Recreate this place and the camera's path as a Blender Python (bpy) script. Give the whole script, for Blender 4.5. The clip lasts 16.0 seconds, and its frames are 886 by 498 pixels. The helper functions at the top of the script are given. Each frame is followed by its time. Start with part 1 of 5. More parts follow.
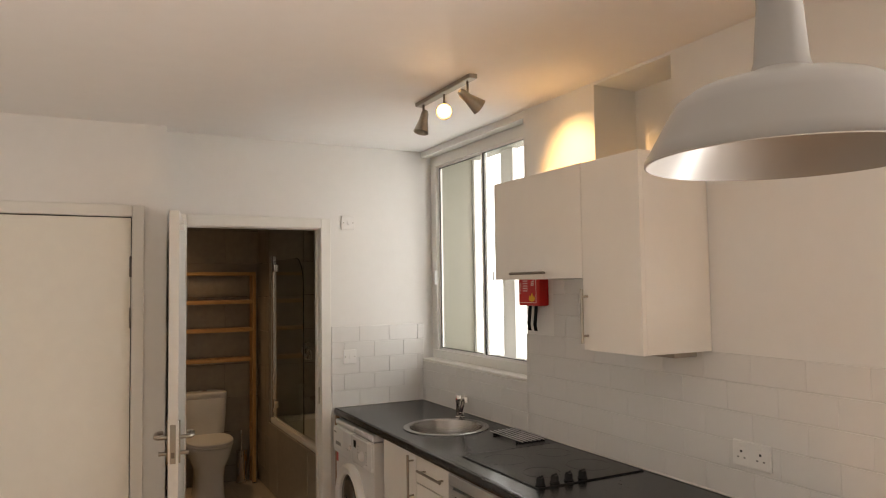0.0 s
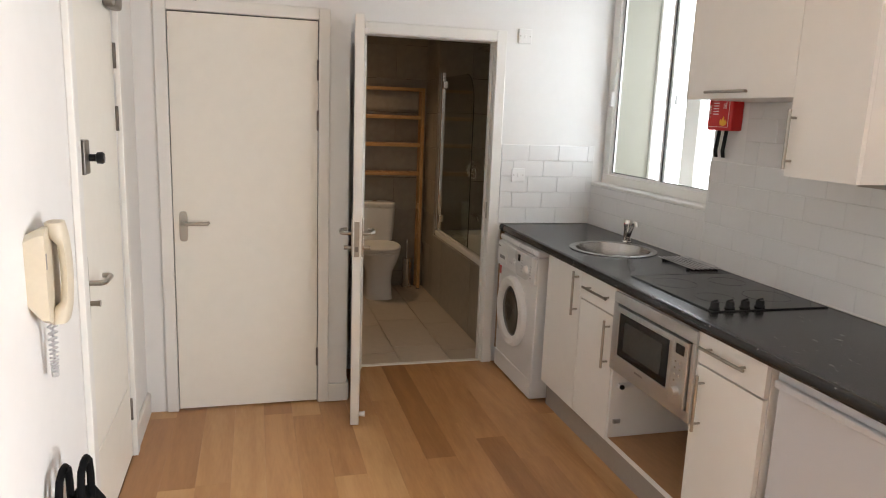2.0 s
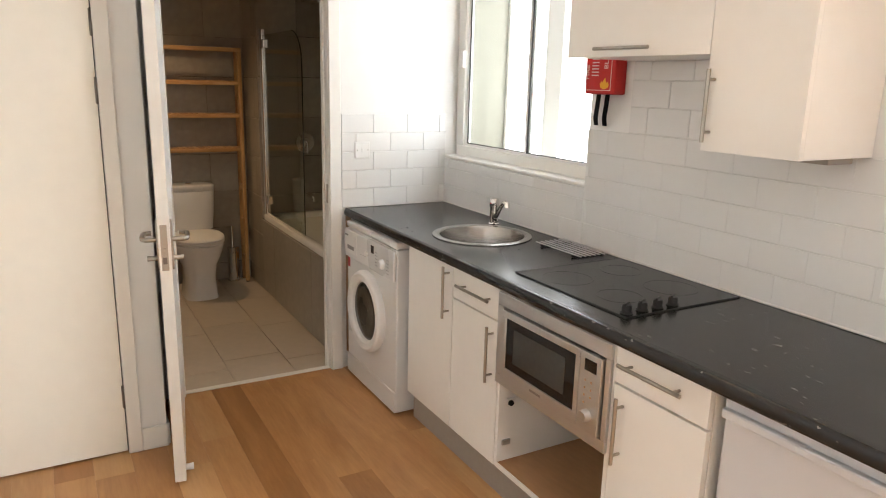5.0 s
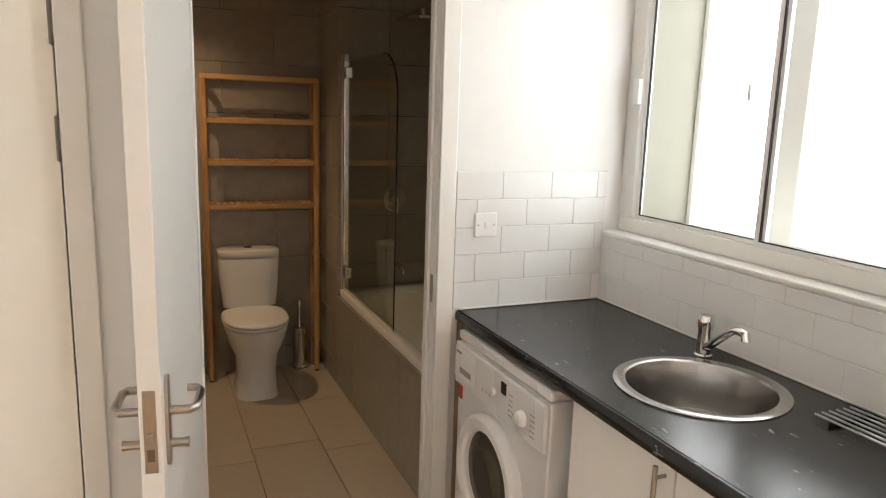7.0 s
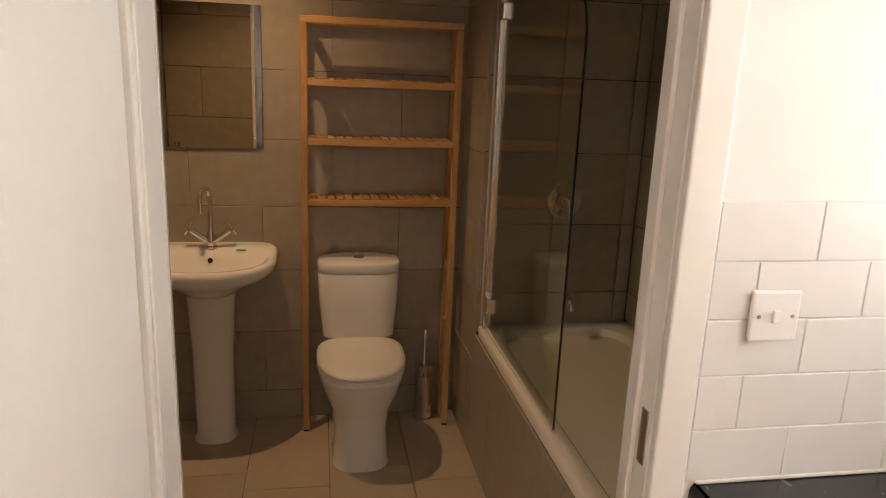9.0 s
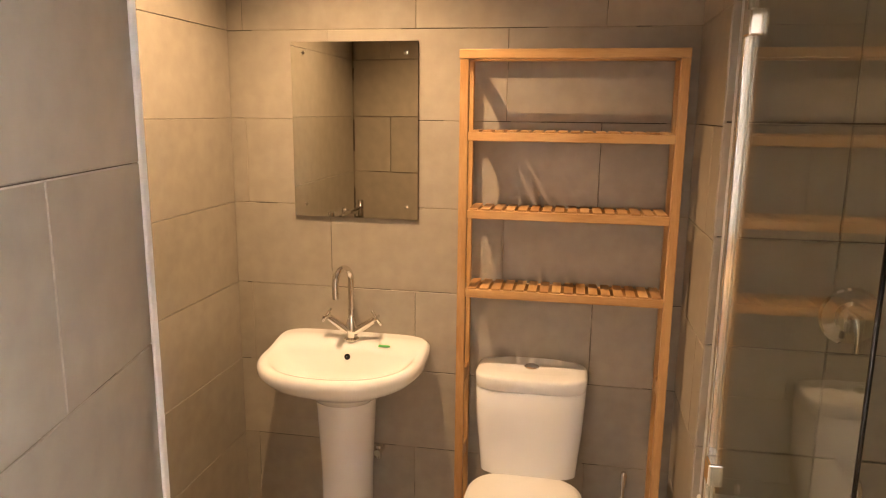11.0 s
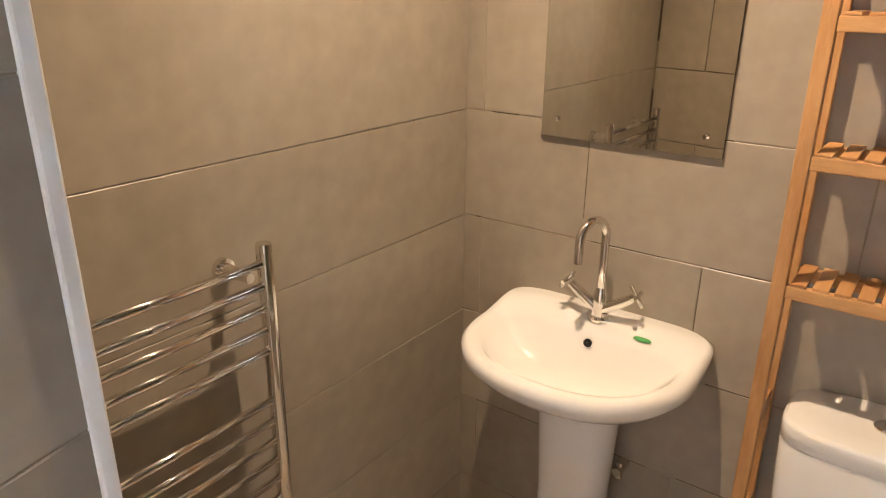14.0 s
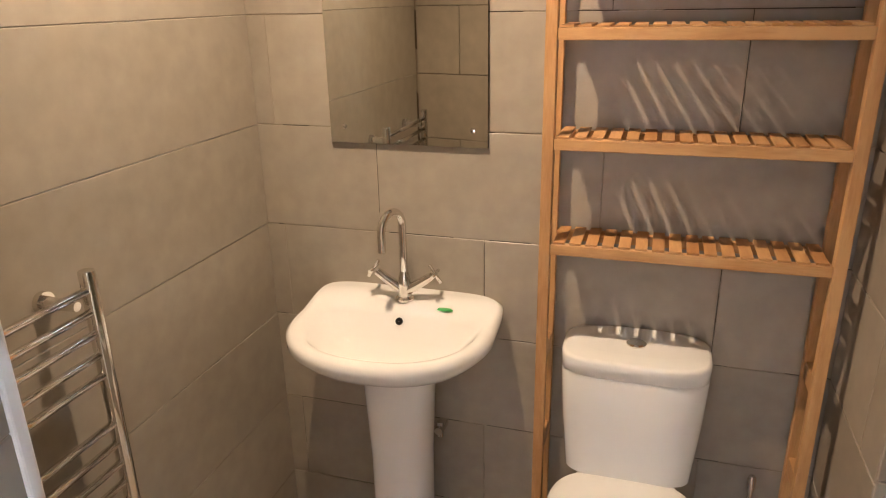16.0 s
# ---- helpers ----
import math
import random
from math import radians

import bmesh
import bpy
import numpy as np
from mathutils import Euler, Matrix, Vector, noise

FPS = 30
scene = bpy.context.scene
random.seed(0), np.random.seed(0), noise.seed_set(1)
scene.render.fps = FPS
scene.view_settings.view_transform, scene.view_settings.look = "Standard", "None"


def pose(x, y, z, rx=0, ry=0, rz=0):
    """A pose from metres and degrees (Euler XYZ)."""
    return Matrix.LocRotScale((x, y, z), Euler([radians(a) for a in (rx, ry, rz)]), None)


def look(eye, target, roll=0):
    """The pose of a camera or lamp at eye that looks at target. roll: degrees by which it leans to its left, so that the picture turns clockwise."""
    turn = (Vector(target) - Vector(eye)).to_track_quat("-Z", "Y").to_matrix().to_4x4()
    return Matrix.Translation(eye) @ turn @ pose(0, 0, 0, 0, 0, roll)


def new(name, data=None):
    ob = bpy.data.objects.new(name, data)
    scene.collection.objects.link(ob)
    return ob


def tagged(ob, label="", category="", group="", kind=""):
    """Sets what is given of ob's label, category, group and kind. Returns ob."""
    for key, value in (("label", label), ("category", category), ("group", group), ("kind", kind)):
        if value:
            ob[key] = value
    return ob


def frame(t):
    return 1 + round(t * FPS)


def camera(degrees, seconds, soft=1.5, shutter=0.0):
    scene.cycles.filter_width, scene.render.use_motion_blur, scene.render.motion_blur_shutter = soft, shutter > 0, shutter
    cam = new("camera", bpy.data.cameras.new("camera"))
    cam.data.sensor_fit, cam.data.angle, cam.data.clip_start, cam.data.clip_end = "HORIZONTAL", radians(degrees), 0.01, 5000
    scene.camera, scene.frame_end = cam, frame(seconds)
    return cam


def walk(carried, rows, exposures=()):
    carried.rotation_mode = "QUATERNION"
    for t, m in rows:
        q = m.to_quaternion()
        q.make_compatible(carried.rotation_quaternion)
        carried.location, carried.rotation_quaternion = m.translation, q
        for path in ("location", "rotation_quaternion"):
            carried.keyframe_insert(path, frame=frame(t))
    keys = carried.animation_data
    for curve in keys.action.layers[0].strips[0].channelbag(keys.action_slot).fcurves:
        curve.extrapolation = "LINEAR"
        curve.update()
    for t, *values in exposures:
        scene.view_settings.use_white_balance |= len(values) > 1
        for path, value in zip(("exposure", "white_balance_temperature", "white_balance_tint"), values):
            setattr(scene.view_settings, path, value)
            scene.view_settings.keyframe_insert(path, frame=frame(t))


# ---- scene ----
cam = camera(64.7, 16.0, soft=1.1)
PATH = [
    (0, (-1.981, -4.121, 1.636), (-1.062, -2.348, 1.739), -0.8),
    (0.5, (-2.012, -4.109, 1.642), (-1.284, -2.246, 1.665), -1.2),
    (1, (-2.053, -4.109, 1.614), (-1.546, -2.175, 1.552), 0.3),
    (1.5, (-2.069, -4.077, 1.584), (-1.596, -2.146, 1.371), 1.6),
    (2, (-2.078, -4.076, 1.553), (-1.561, -2.181, 1.176), 2.2),
    (2.5, (-2.06, -4.069, 1.52), (-1.464, -2.246, 0.954), 2.6),
    (3, (-2.04, -4.068, 1.501), (-1.339, -2.315, 0.842), 2.4),
    (3.2, (-2.036, -4.055, 1.487), (-1.279, -2.333, 0.808), 2.8),
    (5.3, (-1.902, -3.292, 1.565), (-0.941, -1.597, 1.116), 1.3),
    (5.5, (-1.866, -3.187, 1.556), (-0.947, -1.469, 1.106), 1.9),
    (6, (-1.799, -2.867, 1.564), (-0.902, -1.119, 1.192), 2.1),
    (6.5, (-1.72, -2.552, 1.547), (-0.871, -0.785, 1.152), 1.4),
    (7, (-1.602, -2.19, 1.57), (-0.826, -0.383, 1.201), 1.8),
    (7.5, (-1.564, -1.818, 1.521), (-0.809, -0.009, 1.124), 3.2),
    (8, (-1.468, -1.516, 1.543), (-0.762, 0.289, 1.052), 1.1),
    (8.5, (-1.326, -1.211, 1.572), (-0.794, 0.661, 1.112), 2.7),
    (9, (-1.229, -0.977, 1.559), (-0.883, 0.934, 1.08), 2.3),
    (9.5, (-1.106, -0.696, 1.524), (-0.943, 1.261, 1.143), 1.7),
    (10, (-1.02, -0.483, 1.52), (-1.041, 1.483, 1.151), 0.8),
    (10.2, (-0.957, -0.395, 1.534), (-1.117, 1.566, 1.174), 1.4),
    (12.3, (-0.968, -0.049, 1.608), (-1.384, 1.781, 0.916), -0.7),
    (12.5, (-0.987, -0.016, 1.602), (-1.367, 1.794, 0.841), -1.4),
    (13, (-1.064, 0.092, 1.59), (-1.379, 1.903, 0.802), -2.4),
    (13.5, (-1.068, 0.36, 1.567), (-1.759, 2.099, 0.861), 0.6),
    (14, (-1.084, 0.548, 1.565), (-2.191, 2.061, 0.867), 0.5),
    (14.5, (-1.078, 0.595, 1.554), (-2.277, 2.0, 0.787), -0.5),
    (15, (-1.07, 0.559, 1.551), (-2.168, 1.975, 0.663), -1.7),
    (15.5, (-1.068, 0.49, 1.573), (-1.945, 2.087, 0.747), -1.4),
    (16, (-1.057, 0.364, 1.595), (-1.619, 2.159, 0.916), -1.1),
]
EXPOSURES = [(0.0, -0.22, 7600, 14), (1.0, -0.02, 6800, 12), (2.0, 0.28, 6550, 11), (3.0, 0.6, 6750, 11), (5.5, 0.8, 6800, 10), (6.5, 0.68, 6900, 10), (7.5, 0.55, 7000, 12), (8.0, 0.6, 7250, 14), (8.5, 0.55, 7600, 16), (9.0, 0.7, 7900, 19), (9.5, 1.25, 8200, 20), (10.0, 2.0, 8300, 20), (12.5, 2.38, 5850, 12), (13.5, 2.22, 5950, 12), (14.5, 2.15, 5850, 12), (16.0, 2.17, 5750, 12)]
walk(cam, [(t, look(eye, target, roll)) for t, eye, target, roll in PATH], EXPOSURES)

# ---- world, lamps and exposure ----
world = bpy.data.worlds.new("sky")
world.use_nodes = True
wnt = world.node_tree
sky = wnt.nodes.new("ShaderNodeTexSky")
sky.sky_type, sky.sun_disc = "NISHITA", False
sky.sun_elevation, sky.sun_rotation = radians(40), radians(100)
wnt.links.new(sky.outputs[0], wnt.nodes["Background"].inputs[0])
wnt.nodes["Background"].inputs[1].default_value = 0.1
scene.world = world


def lamp(name, kind, m, power, colour, **settings):
    data = bpy.data.lights.new(name, kind)
    data.energy, data.color = power, colour
    for key, value in settings.items():
        if key == "size":
            data.size = value
        elif key == "size_y":
            data.shape, data.size_y = "RECTANGLE", value
        elif key == "radius":
            data.shadow_soft_size = value
        elif key == "cone":
            data.spot_size, data.spot_blend = radians(value), 0.85
    ob = new(name, data)
    ob.matrix_world = m
    return ob


WINDOW_GLOW = 3.8
# daylight through the living-room window, behind the walker
lamp("back_window_daylight", "AREA", look((0.33, -4.32, 0.95), (-2.37, -2.9, 0.95)), 150, (0.92, 0.955, 1.0), size=0.58, size_y=1.58)
# lamps of the ceiling spotlight bar and the bathroom downlight
lamp("bar_spot_near", "SPOT", look((-0.505, -1.632, 2.386), (0.0, -1.60, 2.13)), 46, (1.0, 0.60, 0.26), radius=0.02, cone=62)
lamp("bar_spot_middle", "SPOT", look((-0.63, -1.47, 2.36), (-1.2, -2.7, 1.7)), 4, (1.0, 0.66, 0.34), radius=0.02, cone=120)
lamp("bathroom_downlight", "SPOT", look((-1.65, 1.52, 2.375), (-1.65, 1.50, 0)), 25, (1.0, 0.69, 0.40), radius=0.006, cone=124)

# ---- materials ----


def material(name, base, rough=0.5, metal=0.0, vary=0.06, scale=6.0, bump=0.0, bump_scale=60.0, spots=None, random_amount=0.0, stretch=(1, 1, 1), clear=0.0, spec=0.5):
    """A Principled material with broad and fine colour variation, wear in the gloss and fine relief."""
    mat = bpy.data.materials.new(name)
    mat.use_nodes = True
    nt = mat.node_tree
    nodes, link = nt.nodes, nt.links.new
    bsdf = nodes["Principled BSDF"]
    bsdf.inputs["Roughness"].default_value, bsdf.inputs["Metallic"].default_value = rough, metal
    bsdf.inputs["Coat Weight"].default_value = clear
    bsdf.inputs["Specular IOR Level"].default_value = spec
    coords = nodes.new("ShaderNodeTexCoord")
    mapping = nodes.new("ShaderNodeMapping")
    mapping.inputs["Scale"].default_value = stretch
    link(coords.outputs["Object"], mapping.inputs["Vector"])
    broad, fine = nodes.new("ShaderNodeTexNoise"), nodes.new("ShaderNodeTexNoise")
    broad.inputs["Scale"].default_value, broad.inputs["Detail"].default_value = scale * 0.3, 3
    fine.inputs["Scale"].default_value, fine.inputs["Detail"].default_value = scale * 6, 4
    for tex in (broad, fine):
        link(mapping.outputs[0], tex.inputs["Vector"])
    total = nodes.new("ShaderNodeMath")
    total.operation = "ADD"
    link(broad.outputs["Fac"], total.inputs[0])
    link(fine.outputs["Fac"], total.inputs[1])
    last = total.outputs[0]
    if random_amount:
        info, mul, plus = nodes.new("ShaderNodeObjectInfo"), nodes.new("ShaderNodeMath"), nodes.new("ShaderNodeMath")
        mul.operation, plus.operation = "MULTIPLY_ADD", "ADD"
        mul.inputs[1].default_value, mul.inputs[2].default_value = random_amount, -random_amount / 2
        link(info.outputs["Random"], mul.inputs[0])
        link(mul.outputs[0], plus.inputs[0])
        link(last, plus.inputs[1])
        last = plus.outputs[0]
    spread = nodes.new("ShaderNodeMapRange")
    spread.inputs["From Min"].default_value, spread.inputs["From Max"].default_value = 0.6, 1.4
    spread.inputs["To Min"].default_value, spread.inputs["To Max"].default_value = 1 - vary, 1 + vary
    spread.clamp = False
    link(last, spread.inputs["Value"])
    shade = nodes.new("ShaderNodeVectorMath")
    shade.operation = "SCALE"
    shade.inputs[0].default_value = base
    link(spread.outputs[0], shade.inputs["Scale"])
    colour = shade.outputs[0]
    if spots:
        spot_colour, spot_scale, spot_limit = spots
        tex, limit, mix = nodes.new("ShaderNodeTexNoise"), nodes.new("ShaderNodeMath"), nodes.new("ShaderNodeMix")
        tex.inputs["Scale"].default_value, tex.inputs["Detail"].default_value = spot_scale, 2
        link(mapping.outputs[0], tex.inputs["Vector"])
        limit.operation, limit.inputs[1].default_value = "GREATER_THAN", spot_limit
        link(tex.outputs["Fac"], limit.inputs[0])
        mix.data_type = "RGBA"
        link(limit.outputs[0], mix.inputs["Factor"])
        link(colour, mix.inputs["A"])
        mix.inputs["B"].default_value = (*spot_colour, 1)
        colour = mix.outputs["Result"]
    link(colour, bsdf.inputs["Base Color"])
    gloss = nodes.new("ShaderNodeMapRange")
    gloss.inputs["From Min"].default_value, gloss.inputs["From Max"].default_value = 0.3, 0.7
    gloss.inputs["To Min"].default_value, gloss.inputs["To Max"].default_value = rough * 0.94, min(rough * 1.06, 1)
    link(broad.outputs["Fac"], gloss.inputs["Value"])
    link(gloss.outputs[0], bsdf.inputs["Roughness"])
    if bump:
        relief, node = nodes.new("ShaderNodeTexNoise"), nodes.new("ShaderNodeBump")
        relief.inputs["Scale"].default_value, relief.inputs["Detail"].default_value = bump_scale, 4
        link(mapping.outputs[0], relief.inputs["Vector"])
        link(relief.outputs["Fac"], node.inputs["Height"])
        node.inputs["Strength"].default_value, node.inputs["Distance"].default_value = bump, 0.0012
        link(node.outputs[0], bsdf.inputs["Normal"])
    return mat


def wood(name, light, dark, along="Y", ring=9.0, rough=0.4, random_amount=0.5, grain=1.0):
    """Boards with long grain, each with a tone of its own."""
    mat = bpy.data.materials.new(name)
    mat.use_nodes = True
    nt = mat.node_tree
    nodes, link = nt.nodes, nt.links.new
    bsdf = nodes["Principled BSDF"]
    coords, info, offset = nodes.new("ShaderNodeTexCoord"), nodes.new("ShaderNodeObjectInfo"), nodes.new("ShaderNodeVectorMath")
    offset.operation = "MULTIPLY_ADD"
    link(info.outputs["Random"], offset.inputs[0])
    offset.inputs[1].default_value = (7.0, 13.0, 5.0)
    link(coords.outputs["Object"], offset.inputs[2])
    mapping = nodes.new("ShaderNodeMapping")
    mapping.inputs["Scale"].default_value = {"X": (0.12, 1, 1), "Y": (1, 0.12, 1), "Z": (1, 1, 0.12)}[along]
    link(offset.outputs[0], mapping.inputs["Vector"])
    lines, fine = nodes.new("ShaderNodeTexNoise"), nodes.new("ShaderNodeTexNoise")
    lines.inputs["Scale"].default_value, lines.inputs["Detail"].default_value, lines.inputs["Distortion"].default_value = ring, 5, 1.2
    fine.inputs["Scale"].default_value, fine.inputs["Detail"].default_value = ring * 14, 3
    for tex in (lines, fine):
        link(mapping.outputs[0], tex.inputs["Vector"])
    a, b = nodes.new("ShaderNodeMath"), nodes.new("ShaderNodeMath")
    a.operation = b.operation = "MULTIPLY_ADD"
    link(fine.outputs["Fac"], a.inputs[0])
    a.inputs[1].default_value = 0.35
    link(lines.outputs["Fac"], a.inputs[2])
    link(info.outputs["Random"], b.inputs[0])
    b.inputs[1].default_value = random_amount
    link(a.outputs[0], b.inputs[2])
    ramp = nodes.new("ShaderNodeMapRange")
    ramp.inputs["From Min"].default_value, ramp.inputs["From Max"].default_value = 0.58, 0.74 + random_amount
    link(b.outputs[0], ramp.inputs["Value"])
    mix = nodes.new("ShaderNodeMix")
    mix.data_type = "RGBA"
    link(ramp.outputs[0], mix.inputs["Factor"])
    mix.inputs["A"].default_value, mix.inputs["B"].default_value = (*light, 1), (*dark, 1)
    link(mix.outputs["Result"], bsdf.inputs["Base Color"])
    bsdf.inputs["Roughness"].default_value = rough
    bump = nodes.new("ShaderNodeBump")
    bump.inputs["Strength"].default_value, bump.inputs["Distance"].default_value = 0.12 * grain, 0.002
    link(fine.outputs["Fac"], bump.inputs["Height"])
    link(bump.outputs[0], bsdf.inputs["Normal"])
    return mat


def glass(name, tint, rough=0.0):
    mat = bpy.data.materials.new(name)
    mat.use_nodes = True
    nt = mat.node_tree
    nt.nodes.remove(nt.nodes["Principled BSDF"])
    through_it, shine, mix, fres, power, plus = (nt.nodes.new("ShaderNode" + n) for n in ("BsdfTransparent", "BsdfGlossy", "MixShader", "LayerWeight", "Math", "Math"))
    through_it.inputs[0].default_value = (*tint, 1)
    shine.inputs["Roughness"].default_value = rough
    power.operation, power.inputs[1].default_value = "POWER", 4
    plus.operation, plus.inputs[1].default_value, plus.inputs[2].default_value = "MULTIPLY_ADD", 0.7, 0.035
    nt.links.new(fres.outputs["Facing"], power.inputs[0])
    nt.links.new(power.outputs[0], plus.inputs[0])
    nt.links.new(plus.outputs[0], mix.inputs[0])
    nt.links.new(through_it.outputs[0], mix.inputs[1])
    nt.links.new(shine.outputs[0], mix.inputs[2])
    nt.links.new(mix.outputs[0], nt.nodes["Material Output"].inputs[0])
    return mat


def glow(name, colour, strength):
    mat = bpy.data.materials.new(name)
    mat.use_nodes = True
    bsdf = mat.node_tree.nodes["Principled BSDF"]
    bsdf.inputs["Base Color"].default_value = (*colour, 1)
    bsdf.inputs["Emission Color"].default_value, bsdf.inputs["Emission Strength"].default_value = (*colour, 1), strength
    return mat


WALL = material("wall_paint", (0.80, 0.79, 0.765), 0.55, vary=0.02, scale=2.5, bump=0.12, bump_scale=35)
CEIL = material("ceiling_paint", (0.80, 0.785, 0.765), 0.7, vary=0.02, scale=2, bump=0.10, bump_scale=30)
GLOSS_PAINT = material("gloss_trim_paint", (0.80, 0.785, 0.74), 0.3, vary=0.02, scale=4, bump=0.05, bump_scale=25)
DOOR_PAINT = material("door_paint", (0.83, 0.80, 0.72), 0.35, vary=0.025, scale=3, bump=0.05, bump_scale=20)
CABINET = material("white_laminate", (0.85, 0.83, 0.785), 0.32, vary=0.015, scale=3)
APPLIANCE = material("white_enamel", (0.75, 0.745, 0.735), 0.28, vary=0.005, scale=1.5)
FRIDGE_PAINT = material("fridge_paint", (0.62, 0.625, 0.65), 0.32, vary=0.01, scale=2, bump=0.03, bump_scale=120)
PLASTIC = material("white_plastic", (0.82, 0.81, 0.79), 0.3, vary=0.005, scale=2)
GREY_PLASTIC = material("grey_plastic", (0.46, 0.455, 0.45), 0.4, vary=0.02, scale=3)
CREAM = material("cream_plastic", (0.62, 0.55, 0.42), 0.42, vary=0.04, scale=12)
WORKTOP = material("slate_worktop", (0.021, 0.021, 0.022), 0.24, vary=0.10, scale=12, bump=0.03, bump_scale=160, spots=((0.17, 0.165, 0.155), 70, 0.695), stretch=(0.8, 0.35, 1), spec=0.4)
STEEL = material("brushed_steel", (0.60, 0.60, 0.595), 0.4, metal=1, vary=0.05, scale=40, stretch=(1, 0.06, 1))
SINK_STEEL = material("sink_steel", (0.40, 0.385, 0.37), 0.24, metal=1, vary=0.015, scale=8)
CHROME = material("chrome", (0.78, 0.76, 0.73), 0.07, metal=1, vary=0.02, scale=20)
DARK_METAL = material("dark_metal", (0.20, 0.18, 0.16), 0.4, metal=1, vary=0.08)
NICKEL = material("satin_nickel", (0.42, 0.39, 0.34), 0.33, metal=1, vary=0.05, scale=25)
BLACK = material("black_plastic", (0.012, 0.012, 0.012), 0.38, vary=0.15, spec=0.3)
BLACK_CLOTH = material("black_bag_cloth", (0.005, 0.005, 0.0055), 0.8, vary=0.3, scale=14, bump=0.6, bump_scale=90, spec=0.12)
HOB_GLASS = material("hob_glass", (0.006, 0.006, 0.006), 0.12, vary=0.2, scale=10, spec=0.3)
HOB_MARK = material("hob_ring_print", (0.011, 0.011, 0.0105), 0.2, vary=0.2)
OVEN_GLASS = material("oven_glass", (0.010, 0.010, 0.011), 0.05, vary=0.1)
SMOKED = material("smoked_door_glass", (0.05, 0.048, 0.044), 0.08, vary=0.15, scale=8)
WHITE_TILE = material("white_wall_tile", (0.78, 0.77, 0.75), 0.22, vary=0.02, scale=3, random_amount=0.5, bump=0.04, bump_scale=9)
GROUT = material("light_grout", (0.70, 0.685, 0.66), 0.8, vary=0.08, scale=12)
BATH_TILE = material("stone_bath_tile", (0.335, 0.30, 0.25), 0.38, vary=0.15, scale=3.0, random_amount=0.45, bump=0.08, bump_scale=14)
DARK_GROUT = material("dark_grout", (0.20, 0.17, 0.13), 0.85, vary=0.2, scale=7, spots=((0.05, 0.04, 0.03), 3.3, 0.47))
PALE_GROUT = material("pale_grout", (0.30, 0.26, 0.205), 0.85, vary=0.15, scale=5, spots=((0.05, 0.038, 0.028), 3.1, 0.51))
MATCH_GROUT = material("matching_grout", (0.29, 0.25, 0.195), 0.85, vary=0.15, scale=6, spots=((0.09, 0.068, 0.05), 2.7, 0.55))
FLOOR_TILE = material("stone_floor_tile", (0.50, 0.43, 0.345), 0.4, vary=0.07, scale=3, random_amount=0.5, bump=0.06, bump_scale=18)
CERAMIC = material("white_ceramic", (0.82, 0.825, 0.82), 0.09, vary=0.01, scale=3, clear=0.2)
ACRYLIC = material("white_bath_acrylic", (0.80, 0.785, 0.75), 0.16, vary=0.015, scale=3)
SEAL = material("silicone_seal", (0.74, 0.72, 0.68), 0.5, vary=0.04)
PLANK = wood("oak_floor", (0.56, 0.30, 0.125), (0.38, 0.18, 0.064), "Y", 7.0, 0.33, 0.3)
PLANK_PALE = wood("oak_floor_pale", (0.60, 0.345, 0.155), (0.46, 0.235, 0.09), "Y", 7.0, 0.33, 0.3)
PLANK_DARK = wood("oak_floor_dark", (0.44, 0.215, 0.08), (0.31, 0.14, 0.048), "Y", 7.0, 0.33, 0.3)
PINE = wood("pine_wood", (0.60, 0.36, 0.155), (0.42, 0.215, 0.075), "Z", 16, 0.5, 0.25)
PINE_X = wood("pine_wood_across", (0.60, 0.36, 0.155), (0.42, 0.215, 0.075), "X", 16, 0.5, 0.25)
PINE_Y = wood("pine_slat_wood", (0.60, 0.36, 0.155), (0.40, 0.20, 0.07), "Y", 16, 0.5, 0.45)
BOARD = material("brown_shelf_board", (0.40, 0.215, 0.10), 0.6, vary=0.12, scale=10, stretch=(1, 0.2, 1))
MDF = material("raw_board", (0.30, 0.185, 0.10), 0.8, vary=0.12, scale=14)
KICK = material("grey_plinth", (0.36, 0.32, 0.28), 0.4, vary=0.05, scale=8)
RED = material("red_plastic", (0.52, 0.012, 0.012), 0.35, vary=0.05)
YELLOW = material("yellow_print", (0.75, 0.42, 0.03), 0.5, vary=0.05)
INK = material("white_print", (0.78, 0.74, 0.70), 0.5, vary=0.03)
GREY_INK = material("grey_print", (0.28, 0.27, 0.26), 0.5, vary=0.03)
CREAM_RENDER = material("cream_render", (0.24, 0.23, 0.185), 0.8, vary=0.05, scale=3, bump=0.2)
ENAMEL_GREY = material("pendant_enamel", (0.30, 0.29, 0.275), 0.38, vary=0.02, scale=5, clear=0.1)
MIRROR = material("mirror_silver", (0.70, 0.68, 0.62), 0.015, metal=1, vary=0.005)
LEAF_GREEN = material("green_plastic", (0.10, 0.42, 0.12), 0.4, vary=0.05)
GLASS = glass("clear_glass", (0.97, 0.97, 0.97))
SCREEN_GLASS = glass("shower_glass", (0.90, 0.925, 0.89))
BULB = glow("lit_bulb", (1.0, 0.60, 0.24), 9)
SKYLIGHT = glow("bright_sky_backdrop", (0.89, 0.945, 1.0), WINDOW_GLOW)

# ---- mesh helpers ----


